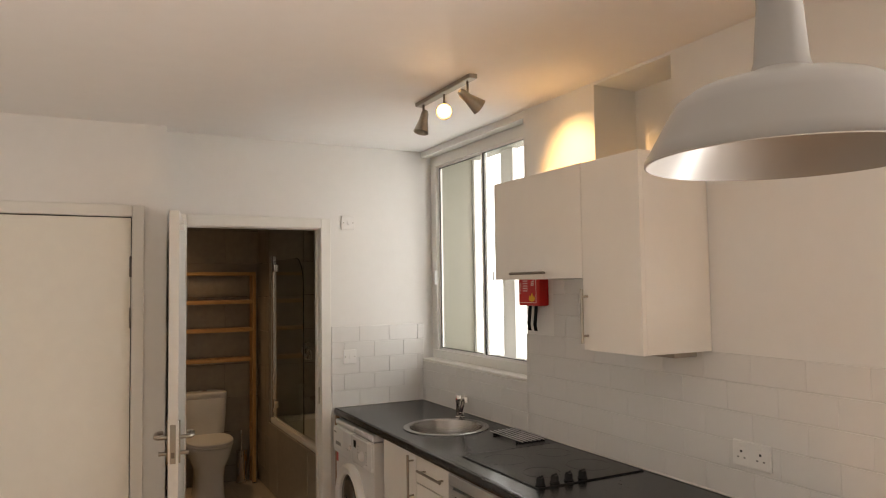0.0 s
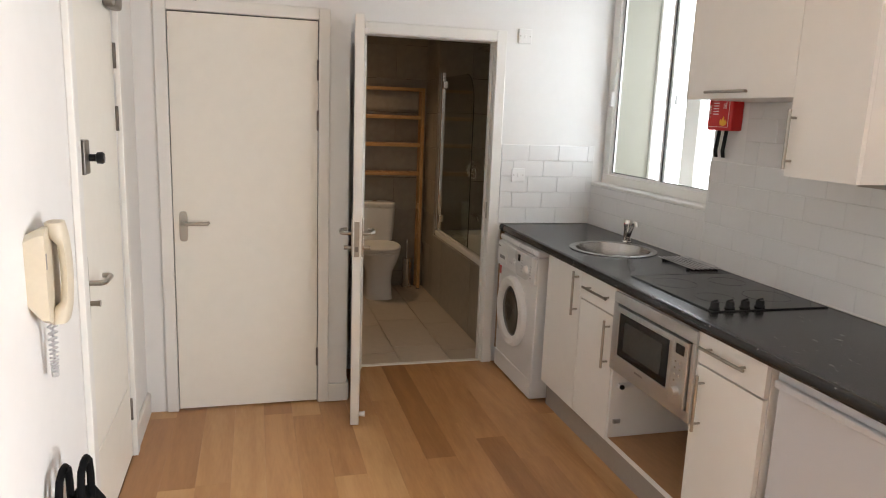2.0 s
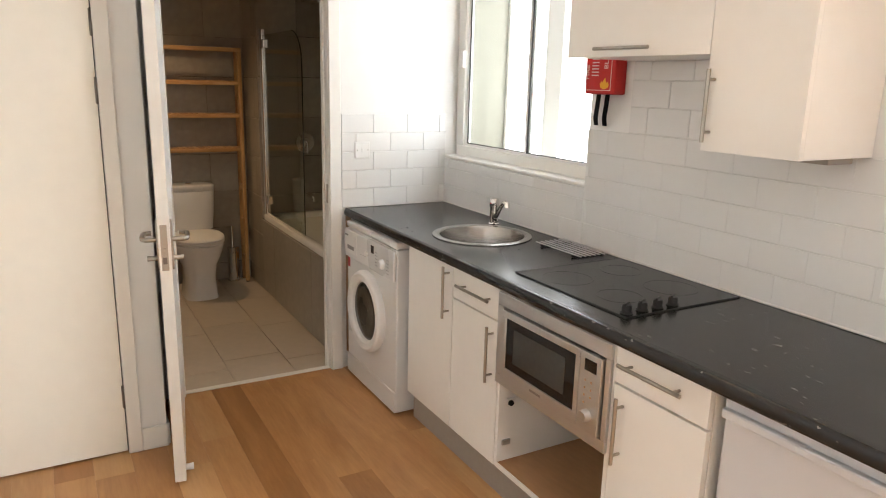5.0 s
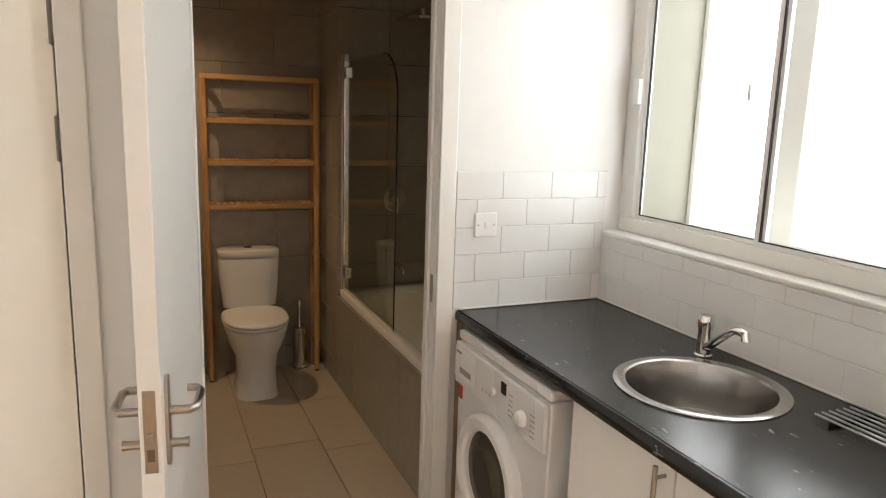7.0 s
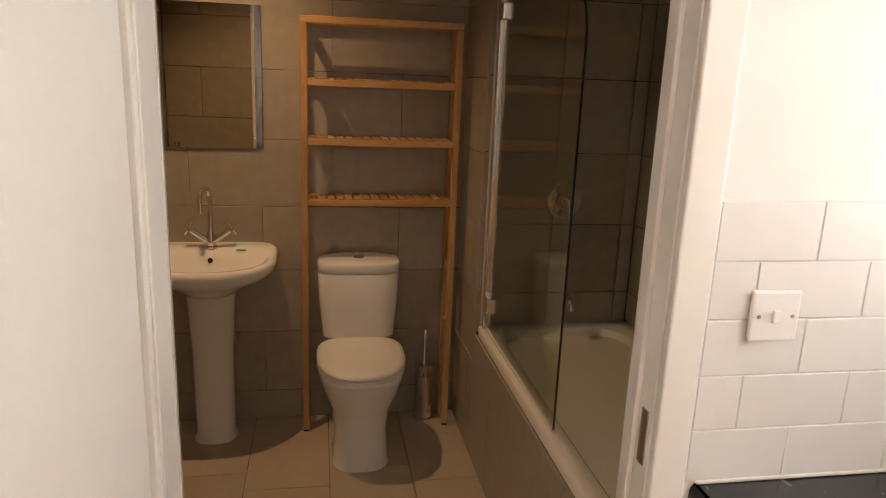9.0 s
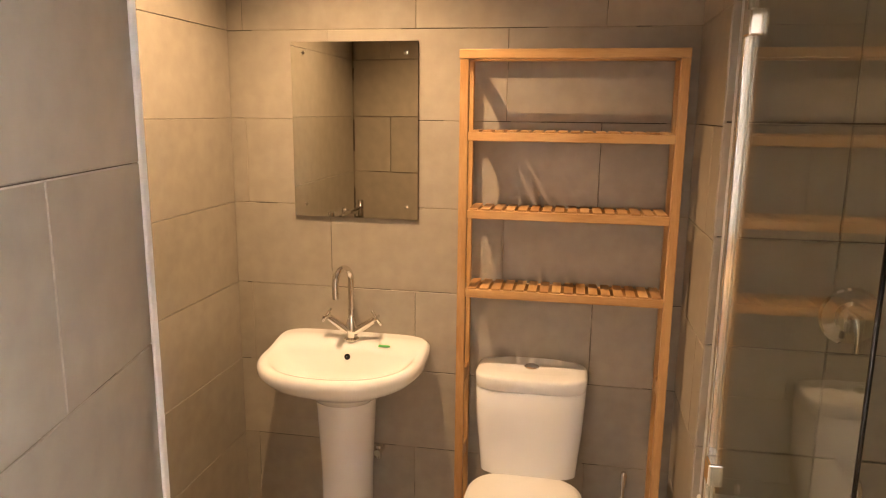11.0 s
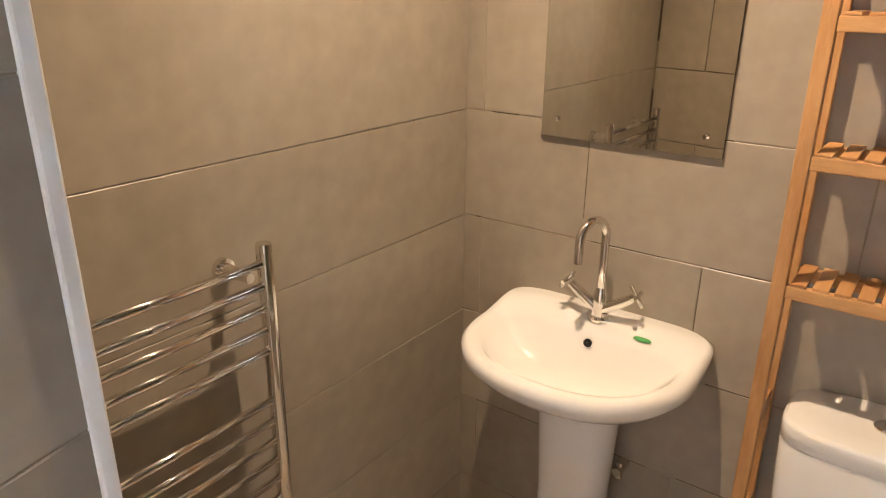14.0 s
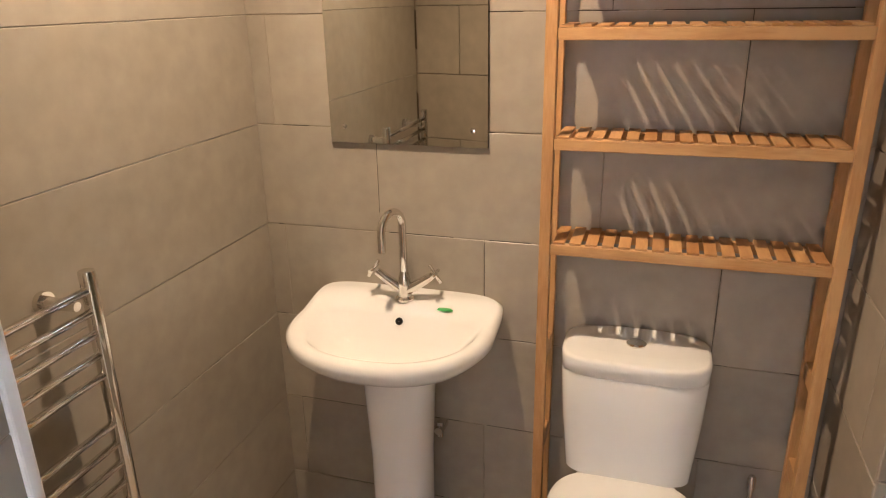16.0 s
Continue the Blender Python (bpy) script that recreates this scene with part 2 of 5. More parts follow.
def finish(bm, name, angle=35):
    mesh = bpy.data.meshes.new(name)
    bmesh.ops.recalc_face_normals(bm, faces=bm.faces)
    bm.to_mesh(mesh)
    bm.free()
    flags = [p.use_smooth for p in mesh.polygons]
    mesh.set_sharp_from_angle(angle=radians(angle))
    mesh.polygons.foreach_set("use_smooth", flags)
    return mesh


def part(name, bm, mat, parent=None, label="", m=None, angle=35):
    """Links a bmesh as one mesh object, under a thing or a part."""
    ob = new(name, finish(bm, name, angle))
    ob.data.materials.append(mat)
    if parent is not None:
        ob.parent = parent
    if m is not None:
        ob.matrix_basis = m
    return tagged(ob, label)


def thing(name, label, category, m=None, group=""):
    ob = new(name)
    ob.empty_display_size = 0.1
    if m is not None:
        ob.matrix_world = m
    return tagged(ob, label, category, group)


def setting(name, bm, mat, label="", category=""):
    return tagged(part(name, bm, mat), label, category, kind="structure")


def add_box(bm, x0, x1, y0, y1, z0, z1, r=0.0, seg=2):
    v = bmesh.ops.create_cube(bm, size=1)["verts"]
    for p in v:
        p.co = Vector((x0 + (p.co.x + 0.5) * (x1 - x0), y0 + (p.co.y + 0.5) * (y1 - y0), z0 + (p.co.z + 0.5) * (z1 - z0)))
    if r:
        edges = {e for p in v for e in p.link_edges}
        bmesh.ops.bevel(bm, geom=list(edges), offset=r, segments=seg, affect="EDGES", profile=0.5)
    return bm


def box(x0, x1, y0, y1, z0, z1, r=0.0, seg=2):
    return add_box(bmesh.new(), min(x0, x1), max(x0, x1), min(y0, y1), max(y0, y1), min(z0, z1), max(z0, z1), r, seg)


def boxes(rows, r=0.0):
    bm = bmesh.new()
    for row in rows:
        add_box(bm, *row, r)
    return bm


def prism(corners, z0, z1):
    """An upright block over a plan outline."""
    return add_rings(bmesh.new(), [[Vector((x, y, z)) for x, y in corners] for z in (z0, z1)], smooth=False)


def add_rings(bm, rings, cap=True, closed=True, smooth=True):
    made = [[bm.verts.new(p) for p in ring] for ring in rings]
    n = len(made[0])
    for a, b in zip(made, made[1:]):
        for i in range(n if closed else n - 1):
            bm.faces.new((a[i], a[(i + 1) % n], b[(i + 1) % n], b[i])).smooth = smooth
    if cap:
        bm.faces.new(made[0][::-1])
        bm.faces.new(made[-1])
    return bm


def tube(points, radius, n=12, bm=None, cap=True):
    """A round bar along points."""
    bm = bm or bmesh.new()
    points = [Vector(p) for p in points]
    rings, side = [], None
    for i, p in enumerate(points):
        ahead = (points[min(i + 1, len(points) - 1)] - points[max(i - 1, 0)]).normalized()
        if side is None:
            side = ahead.orthogonal().normalized()
        side = (side - ahead * side.dot(ahead)).normalized()
        up = ahead.cross(side)
        rr = radius[i] if isinstance(radius, (list, tuple)) else radius
        rings.append([p + rr * (math.cos(a) * side + math.sin(a) * up) for a in (2 * math.pi * k / n for k in range(n))])
    return add_rings(bm, rings, cap)


def lathe(profile, m=None, n=32, bm=None, cap=False):
    """A turned shape round z from (radius, height) pairs."""
    bm = bm or bmesh.new()
    m = m or Matrix()
    rings = [[m @ Vector((r * math.cos(2 * math.pi * k / n), r * math.sin(2 * math.pi * k / n), z)) for k in range(n)] for r, z in profile]
    return add_rings(bm, rings, cap)


def loft(outlines, n=40, bm=None, cap=True):
    """Rings from functions of an angle that give a point."""
    return add_rings(bm or bmesh.new(), [[o(2 * math.pi * k / n) for k in range(n)] for o in outlines], cap)


def oval(cx, cy, z, rx, back, front, power=2.0, flat=None):
    """A rounded outline: half-length `back` towards +y, `front` towards -y."""
    def at(a):
        c, s = math.cos(a), math.sin(a)
        x = math.copysign(abs(c) ** (2 / power), c) * rx
        y = math.copysign(abs(s) ** (2 / power), s) * (back if s > 0 else front)
        if flat is not None:
            y = min(y, flat)
        return Vector((cx + x, cy + y, z))
    return at


def bar_handle(name, parent, a, b, out, mat=None):
    """A bar handle from a to b with two posts, standing off by the vector out."""
    a, b, out = Vector(a), Vector(b), Vector(out)
    ahead = (b - a).normalized()
    bm = tube([a + out, b + out], 0.006, 12)
    for p in (a + ahead * 0.028, b - ahead * 0.028):
        tube([p, p + out], 0.0045, 8, bm)
    return part(name, bm, mat or NICKEL, parent, "brushed nickel bar handle")


# ---- structure ----
TOP = 2.72
setting("wall_far", boxes([(-1.61, -1.47, 0, 0.10, 0, TOP), (-1.47, -0.678, 0, 0.10, 2.0, TOP), (-0.678, 0.10, 0, 0.10, 0, TOP)]), WALL, "white painted plaster wall around the bathroom doorway", "wall")
setting("wall_closet_side", box(-1.69, -1.61, -0.46, 0.0, 0, TOP), WALL, "white painted side wall of the cupboard", "wall")
setting("wall_closet_front", boxes([(-2.62, -2.47, -0.46, -0.38, 0, TOP), (-2.47, -1.765, -0.46, -0.38, 1.985, TOP), (-1.765, -1.69, -0.46, -0.38, 0, TOP)]), WALL, "white painted wall around the cupboard door", "wall")
setting("wall_left", boxes([(-2.74, -2.62, -0.93, 0.1, 0, TOP), (-2.74, -2.62, -1.67, -0.93, 1.985, TOP), (-2.74, -2.62, -2.72, -1.67, 0, TOP)]), WALL, "white painted plaster wall beside the entrance door", "wall")
setting("wall_right", boxes([
    (0, 0.30, -1.2, 0.0, 0, 1.150), (0, 0.10, -1.2, 0, 2.475, TOP),
    (0, 0.30, -1.75, -1.2, 0, TOP), (0, 0.30, -2.2, -1.75, 0, 2.06), (0.24, 0.30, -2.2, -1.75, 2.06, TOP), (0, 0.24, -2.2, -1.75, 2.50, TOP),
    (0, 0.30, -4.0, -2.2, 0, TOP), (0, 0.30, -4.65, -4.0, 0, 0.12), (0, 0.30, -4.65, -4.0, 1.82, TOP), (0, 0.30, -6.5, -4.65, 0, TOP)]), WALL, "white painted plaster wall with a window and a shallow niche", "wall")
# unseen side bay, added so that less light bounces onto the right wall
setting("wall_added_return", box(-4.70, -2.74, -2.72, -2.62, 0, TOP), WALL, "unseen white return wall added to widen the room", "wall")
setting("wall_added_left", box(-4.80, -4.70, -6.6, -2.62, 0, TOP), WALL, "unseen white side wall added to widen the room", "wall")
setting("wall_back", box(-4.70, 0.30, -6.6, -6.5, 0, TOP), WALL, "white painted end wall of the room", "wall")
setting("window_reveal_far", box(0.10, 0.42, -0.03, 0.10, 0.9, TOP), CREAM_RENDER, "cream painted outer window reveal", "wall")
setting("window_reveal_near", box(0.10, 0.16, -1.35, -1.2, 1.15, TOP), CREAM_RENDER, "cream painted outer window reveal", "wall")
setting("window_ledge_outer", box(0.30, 0.5, -1.2, -0.03, 1.0, 1.14), CREAM_RENDER, "cream outer window ledge", "ledge")
setting("window_head_outer", box(0.10, 0.42, -1.2, -0.03, 2.48, TOP), CREAM_RENDER, "cream head of the window opening", "wall")

# bathroom shell
BY, BX, AY, AX = 2.065, -2.12, 1.657, 0.046
setting("wall_bath_back", box(BX - 0.1, -0.60, BY - 0.0076, BY + 0.1, 0, TOP), PALE_GROUT, "bathroom back wall behind basin and toilet", "wall")
setting("wall_bath_left", box(BX - 0.1, BX + 0.0004, 0.10, BY, 0, TOP), MATCH_GROUT, "bathroom wall behind the towel rail", "wall")
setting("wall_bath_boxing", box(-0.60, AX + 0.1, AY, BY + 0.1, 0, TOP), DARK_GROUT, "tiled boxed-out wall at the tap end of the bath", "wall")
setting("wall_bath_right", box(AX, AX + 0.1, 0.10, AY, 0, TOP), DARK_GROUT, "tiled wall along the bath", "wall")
setting("wall_bath_partition", prism([(-1.4546, 0.1015), (-1.6056, 0.7735), (BX + 0.002, 0.690), (BX + 0.002, 0.1015)], 0, TOP), MATCH_GROUT, "tiled partition beside the bathroom door", "wall")

# plain plaster on the faces of the bathroom walls that look away from the room
for wall_name in ("wall_bath_back", "wall_bath_left", "wall_bath_boxing", "wall_bath_right", "wall_bath_partition"):
    shell = bpy.data.objects[wall_name].data
    shell.materials.append(WALL)
    for face in shell.polygons:
        if face.normal.z > 0.5 or face.normal.z < -0.5 or face.normal.dot(Vector((-1.0, 1.2, face.center.z)) - face.center) < 0:
            face.material_index = 1

bm = bmesh.new()
NX, NY = 40, 60


def ceiling_height(x, y):
    s = lambda v: (lambda q: q * q * (3 - 2 * q))(max(0.0, min(1.0, v)))
    return 2.437 + 0.075 * max(s((y + 0.49) / 0.45) * s((x + 1.9) / 0.4), s((x + 1.5) / 1.3))


grid = [[bm.verts.new((-2.74 + 2.95 * i / NX, -6.6 + 6.65 * (j / NY), 0)) for j in range(NY + 1)] for i in range(NX + 1)]
for row in grid:
    for v in row:
        v.co.z = ceiling_height(v.co.x, v.co.y)
for i in range(NX):
    for j in range(NY):
        bm.faces.new((grid[i][j], grid[i + 1][j], grid[i + 1][j + 1], grid[i][j + 1])).smooth = True
top = bmesh.ops.extrude_face_region(bm, geom=list(bm.faces))["geom"]
for g in top:
    if isinstance(g, bmesh.types.BMVert):
        g.co.z = 2.75
setting("ceiling", bm, CEIL, "uneven white painted ceiling", "ceiling")
# closes the unseen side bay added on the left
setting("ceiling_added", box(-4.70, -2.742, -6.5, -2.72, 2.437, 2.75), CEIL, "unseen white ceiling over the added side bay", "ceiling")
setting("ceiling_bathroom", box(BX - 0.1, AX + 0.1, 0.10, BY + 0.1, 2.40, 2.46), CEIL, "white bathroom ceiling", "ceiling")
floor = setting("floor", boxes([(-2.74, 0.3, -6.6, 0.05, -0.12, -0.012), (-4.70, -2.74, -6.6, -2.62, -0.12, -0.012)]), MDF, "warm oak plank floor", "floor")
bath_floor = setting("floor_bathroom", box(BX, AX, 0.05, BY, -0.12, -0.008), MATCH_GROUT, "beige tiled bathroom floor", "floor")

# ---- doors, windows and trim ----


def lever(parent, m, plate=(0.026, 0.15), flip=1, mat=None, keyhole=True):
    """A lever handle on a plate; local x across the door, y out of it, z up."""
    mat = mat or NICKEL
    w, h = plate
    bm = bmesh.new()
    add_rings(bm, [[Vector((w * 0.5 * math.copysign(abs(math.cos(a)) ** 0.6, math.cos(a)), y, h * 0.5 * math.copysign(abs(math.sin(a)) ** 0.35, math.sin(a)))) for a in (2 * math.pi * k / 28 for k in range(28))] for y in (0, 0.007)])
    p = part("handle_plate", bm, mat, parent, "satin nickel handle plate", m)
    bm = tube([(0, 0, 0.02), (0, 0.045, 0.02), (0.012 * flip, 0.056, 0.02), (0.03 * flip, 0.058, 0.02), (0.10 * flip, 0.058, 0.02), (0.115 * flip, 0.05, 0.02), (0.118 * flip, 0.03, 0.02)], 0.009, 12)
    part("lever", bm, mat, p, "satin nickel lever")
    if keyhole:
        part("lock_turn", tube([(0, 0, -0.05), (0, 0.03, -0.05), (0, 0.042, -0.05)], [0.009, 0.009, 0.011], 10), mat, p)
    return p


def hinge(parent, m):
    bm = tube([(0, 0, -0.05), (0, 0, 0.05)], 0.007, 10)
    add_box(bm, -0.010, 0.010, -0.003, 0.003, -0.048, 0.048)
    for z in (-0.03, 0.0, 0.03):
        add_rings(bm, [[Vector((0.0078 * math.cos(k), 0.0078 * math.sin(k), z + d)) for k in (2 * math.pi * j / 10 for j in range(10))] for d in (-0.001, 0.001)])
    return part("hinge", bm, DARK_METAL, parent, "steel door hinge", m)


def architrave(bm, axis, p, a0, a1, z1, w, depth, out):
    """Three flat lengths with a rounded inner edge round an opening on the plane axis = p."""
    rows = [(a0 - w, a0, 0.0, z1 + w), (a1, a1 + w, 0.0, z1 + w), (a0, a1, z1, z1 + w)]
    for u0, u1, z0, z2 in rows:
        q0, q1 = (p, p + out * depth) if out > 0 else (p + out * depth, p)
        if axis == "y":
            add_box(bm, u0, u1, q0, q1, z0, z2, 0.004)
        else:
            add_box(bm, q0, q1, u0, u1, z0, z2, 0.004)
    return bm


# cupboard door
setting("trim_cupboard", architrave(bmesh.new(), "y", -0.46, -2.47, -1.765, 1.985, 0.055, 0.016, -1), GLOSS_PAINT, "white gloss door frame of the cupboard", "door frame")
cupboard = tagged(thing("door_1", "closed cream painted flush cupboard door with lever handle", "door"), kind="structure")
part("leaf", box(-2.466, -1.769, -0.462, -0.42, 0.010, 1.979, 0.002), DOOR_PAINT, cupboard, "flat cream painted door leaf")
part("dark_gap", boxes([(-2.47, -2.4665, -0.44, -0.42, 0.0, 1.985), (-1.7685, -1.765, -0.44, -0.42, 0, 1.985), (-2.466, -1.769, -0.44, -0.422, 1.98, 1.985)]), BLACK, cupboard)
lever(cupboard, pose(-2.42, -0.462, 0.965, 0, 0, 180), (0.04, 0.15), -1, keyhole=False)
for z in (0.257, 1.50, 1.745):
    hinge(cupboard, pose(-1.765, -0.465, z))

# entrance door
setting("trim_entrance", architrave(bmesh.new(), "x", -2.62, -1.67, -0.93, 1.985, 0.06, 0.022, 1), GLOSS_PAINT, "white gloss frame of the entrance door", "door frame")
entrance = tagged(thing("door_2", "closed white entrance door with closer, lock and lever", "door"), kind="structure")
part("leaf", box(-2.665, -2.623, -1.666, -0.934, 0.010, 1.981, 0.002), DOOR_PAINT, entrance, "flat white painted entrance door leaf")
part("weather_bar", box(-2.623, -2.6195, -1.662, -0.94, 0.012, 0.34, 0.001), DOOR_PAINT, entrance)
lever(entrance, pose(-2.623, -1.60, 0.94, 0, 0, -90), (0.035, 0.22), -1)
for z in (0.225, 1.488, 1.736):
    hinge(entrance, pose(-2.618, -0.93, z, 0, 0, 90))
lock = part("door_lock", box(-2.623, -2.598, -1.625, -1.555, 1.32, 1.43, 0.004), DARK_METAL, entrance, "dark metal rim lock")
part("lock_knob", lathe([(0.001, 0), (0.012, 0), (0.012, 0.02), (0.019, 0.024), (0.02, 0.04), (0.015, 0.045), (0.001, 0.045)], pose(-2.598, -1.565, 1.372, 0, 90, 0), 16), BLACK, lock)
closer = part("door_closer", box(-2.623, -2.575, -1.10, -0.95, 1.905, 1.965, 0.012), DARK_METAL, entrance, "grey overhead door closer body")
part("closer_arm", tube([(-2.59, -0.985, 1.972), (-2.59, -0.985, 1.99), (-2.40, -0.93, 1.985), (-2.30, -0.91, 1.982)], 0.008, 8), BLACK, closer, "black closer arm")
part("closer_link", tube([(-2.30, -0.91, 1.995), (-2.42, -0.95, 2.0), (-2.58, -1.02, 1.998), (-2.61, -1.45, 2.03)], 0.006, 8), DARK_METAL, closer, "dark closer link arm")

# bathroom door, open, and its frame
lining = tagged(thing("door_lining", "white gloss door lining of the bathroom", "door frame"), kind="structure")
part("jamb", box(-0.690, -0.678, 0.0, 0.10, 0, 2.0, 0.002), GLOSS_PAINT, lining)
part("jamb", box(-1.47, -1.457, 0.0, 0.10, 0, 2.0, 0.002), GLOSS_PAINT, lining)
part("head", box(-1.457, -0.690, 0.0, 0.10, 1.985, 2.0, 0.002), GLOSS_PAINT, lining)
part("door_stop_strip", box(-0.700, -0.690, 0.045, 0.075, 0, 1.985, 0.002), GLOSS_PAINT, lining)
setting("trim_bathroom", architrave(bmesh.new(), "y", 0.0, -1.46, -0.688, 1.99, 0.062, 0.018, -1), GLOSS_PAINT, "white gloss frame of the bathroom doorway", "door frame")
latch = part("strike_plate", box(-0.6925, -0.6895, 0.012, 0.034, 0.93, 1.03, 0.001), NICKEL)
tagged(latch, "steel strike plate on the door lining", "strike plate")
setting("threshold", box(-1.457, -0.690, 0.02, 0.055, -0.01, 0.004, 0.002), GLOSS_PAINT, "pale metal threshold strip", "threshold")
swing = pose(-1.468, -0.032, 0, 0, 0, -9.0)
leaf = tagged(thing("door_3", "open white bathroom door with lever handles", "door", swing), kind="structure")
part("leaf", box(-0.042, 0.0, -0.795, 0.0, 0.012, 1.985, 0.002), GLOSS_PAINT, leaf, "flat white gloss door leaf")
plate = part("lock_plate", box(-0.034, -0.010, -0.798, -0.7945, 0.87, 1.04, 0.0012), NICKEL, leaf, "steel lock face plate")
part("latch_bolt", box(-0.028, -0.016, -0.805, -0.798, 0.935, 0.955, 0.003), NICKEL, plate)
part("dead_bolt", box(-0.029, -0.015, -0.7995, -0.798, 0.895, 0.92, 0.001), DARK_METAL, plate)
lever(leaf, pose(0.0, -0.74, 0.955, 0, 0, -90), (0.036, 0.19), -1)
lever(leaf, pose(-0.042, -0.74, 0.955, 0, 0, 90), (0.036, 0.19), 1)
part("door_catch", box(0.0, 0.022, -0.785, -0.73, 1.90, 1.925, 0.004), PLASTIC, leaf, "small white door catch")
part("door_stop", tube([(0.0, -0.77, 0.06), (0.03, -0.77, 0.06)], [0.012, 0.014], 10), PLASTIC, leaf)
for z in (0.25, 1.02, 1.76):
    hinge(leaf, pose(-0.046, 0.006, z, 0, 0, 90))

# skirting boards
setting("baseboard_closet", box(-1.71, -1.606, -0.476, -0.46, 0, 0.10, 0.004), GLOSS_PAINT, "white skirting board", "skirting")
setting("baseboard_side", box(-1.61, -1.597, -0.46, -0.02, 0, 0.10, 0.004), GLOSS_PAINT, "white skirting board", "skirting")
setting("baseboard_left_far", box(-2.62, -2.602, -0.87, -0.476, 0, 0.115, 0.005), GLOSS_PAINT, "white skirting board", "skirting")
setting("baseboard_left_near", box(-2.62, -2.602, -2.72, -1.73, 0, 0.115, 0.005), GLOSS_PAINT, "white skirting board", "skirting")
setting("baseboard_right", box(-0.018, 0.0, -6.5, -3.03, 0, 0.115, 0.005), GLOSS_PAINT, "white skirting board", "skirting")

# kitchen window: inner sliding panes and an outer window behind them
setting("window_sill", box(-0.0078, 0.30, -1.197, -0.001, 1.150, 1.167, 0.005), GLOSS_PAINT, "white painted window sill", "sill")
win = tagged(thing("window_1", "white sliding secondary window with two tall panes", "window"), kind="structure")
Y0, Y1, Z0, Z1, WX = -1.199, -0.001, 1.167, 2.478, 0.088
frame_parts = part("window_frame", boxes([(WX - 0.02, WX + 0.03, Y0, Y1, Z0, Z0 + 0.055), (WX - 0.02, WX + 0.03, Y0, Y1, Z1 - 0.07, Z1), (WX - 0.02, WX + 0.03, Y1 - 0.075, Y1, Z0 + 0.055, Z1 - 0.07), (WX - 0.02, WX + 0.03, Y0, Y0 + 0.05, Z0 + 0.055, Z1 - 0.07)], 0.003), GLOSS_PAINT, win, "white painted window frame")
for (ya, yb, xo) in ((-0.685, -0.080, 0.0), (-1.15, -0.655, -0.014)):
    sash = part("sash", boxes([(WX + xo - 0.006, WX + xo + 0.008, ya, ya + 0.016, Z0 + 0.055, Z1 - 0.07), (WX + xo - 0.006, WX + xo + 0.008, yb - 0.016, yb, Z0 + 0.055, Z1 - 0.07), (WX + xo - 0.006, WX + xo + 0.008, ya + 0.016, yb - 0.016, Z0 + 0.055, Z0 + 0.068), (WX + xo - 0.006, WX + xo + 0.008, ya + 0.016, yb - 0.016, Z1 - 0.083, Z1 - 0.07)], 0.0015), PLASTIC, win, "slim white aluminium sash")
    pane = part("pane", box(WX + xo, WX + xo + 0.003, ya + 0.0165, yb - 0.0165, Z0 + 0.0685, Z1 - 0.0835), GLASS, sash, "clear glass pane")
    pane.visible_shadow = False
    part("gasket", boxes([(WX + xo - 0.003, WX + xo + 0.004, ya + 0.016, ya + 0.02, Z0 + 0.068, Z1 - 0.083), (WX + xo - 0.003, WX + xo + 0.004, yb - 0.02, yb - 0.016, Z0 + 0.068, Z1 - 0.083), (WX + xo - 0.003, WX + xo + 0.004, ya + 0.02, yb - 0.02, Z0 + 0.068, Z0 + 0.072), (WX + xo - 0.003, WX + xo + 0.004, ya + 0.02, yb - 0.02, Z1 - 0.087, Z1 - 0.083)]), BLACK, sash, "black rubber gasket")
part("window_catch", box(WX - 0.04, WX - 0.02, -0.085, -0.055, 1.64, 1.73, 0.004), PLASTIC, win, "white window catch")
outer = tagged(thing("window_2", "white outer sash window seen behind the sliding panes", "window"), kind="structure")
part("outer_frame", boxes([(0.37, 0.42, -0.055, -0.031, 1.14, 2.48), (0.37, 0.42, -0.53, -0.39, 1.14, 2.48), (0.37, 0.42, -1.199, -1.13, 1.14, 2.48), (0.37, 0.42, -1.13, -0.53, 1.14, 1.19), (0.37, 0.42, -0.39, -0.055, 1.14, 1.19)], 0.004), GLOSS_PAINT, outer, "white painted outer frame")
part("sash_fastener", box(0.36, 0.372, -0.30, -0.285, 1.66, 1.72, 0.003), GREY_PLASTIC, outer)
setting("backdrop", box(0.62, 0.64, -3.4, 0.9, 0.3, 3.4), SKYLIGHT, "bright white sky outside the window", "sky")
back_win = tagged(thing("window_3", "tall narrow living-room window beside the kitchen run", "window"), kind="structure")
part("window_frame", boxes([(0.20, 0.27, -4.65, -4.0, 0.12, 0.16), (0.20, 0.27, -4.65, -4.0, 1.78, 1.82), (0.20, 0.27, -4.65, -4.61, 0.16, 1.78), (0.20, 0.27, -4.04, -4.0, 0.16, 1.78)]), GLOSS_PAINT, back_win)

# ---- kitchen units ----
FX = -0.58


def front(name, parent, y0, y1, z0, z1, label):
    return part(name, box(FX, FX + 0.018, y0 + 0.0015, y1 - 0.0015, z0 + 0.0015, z1 - 0.0015, 0.0015), CABINET, parent, label)


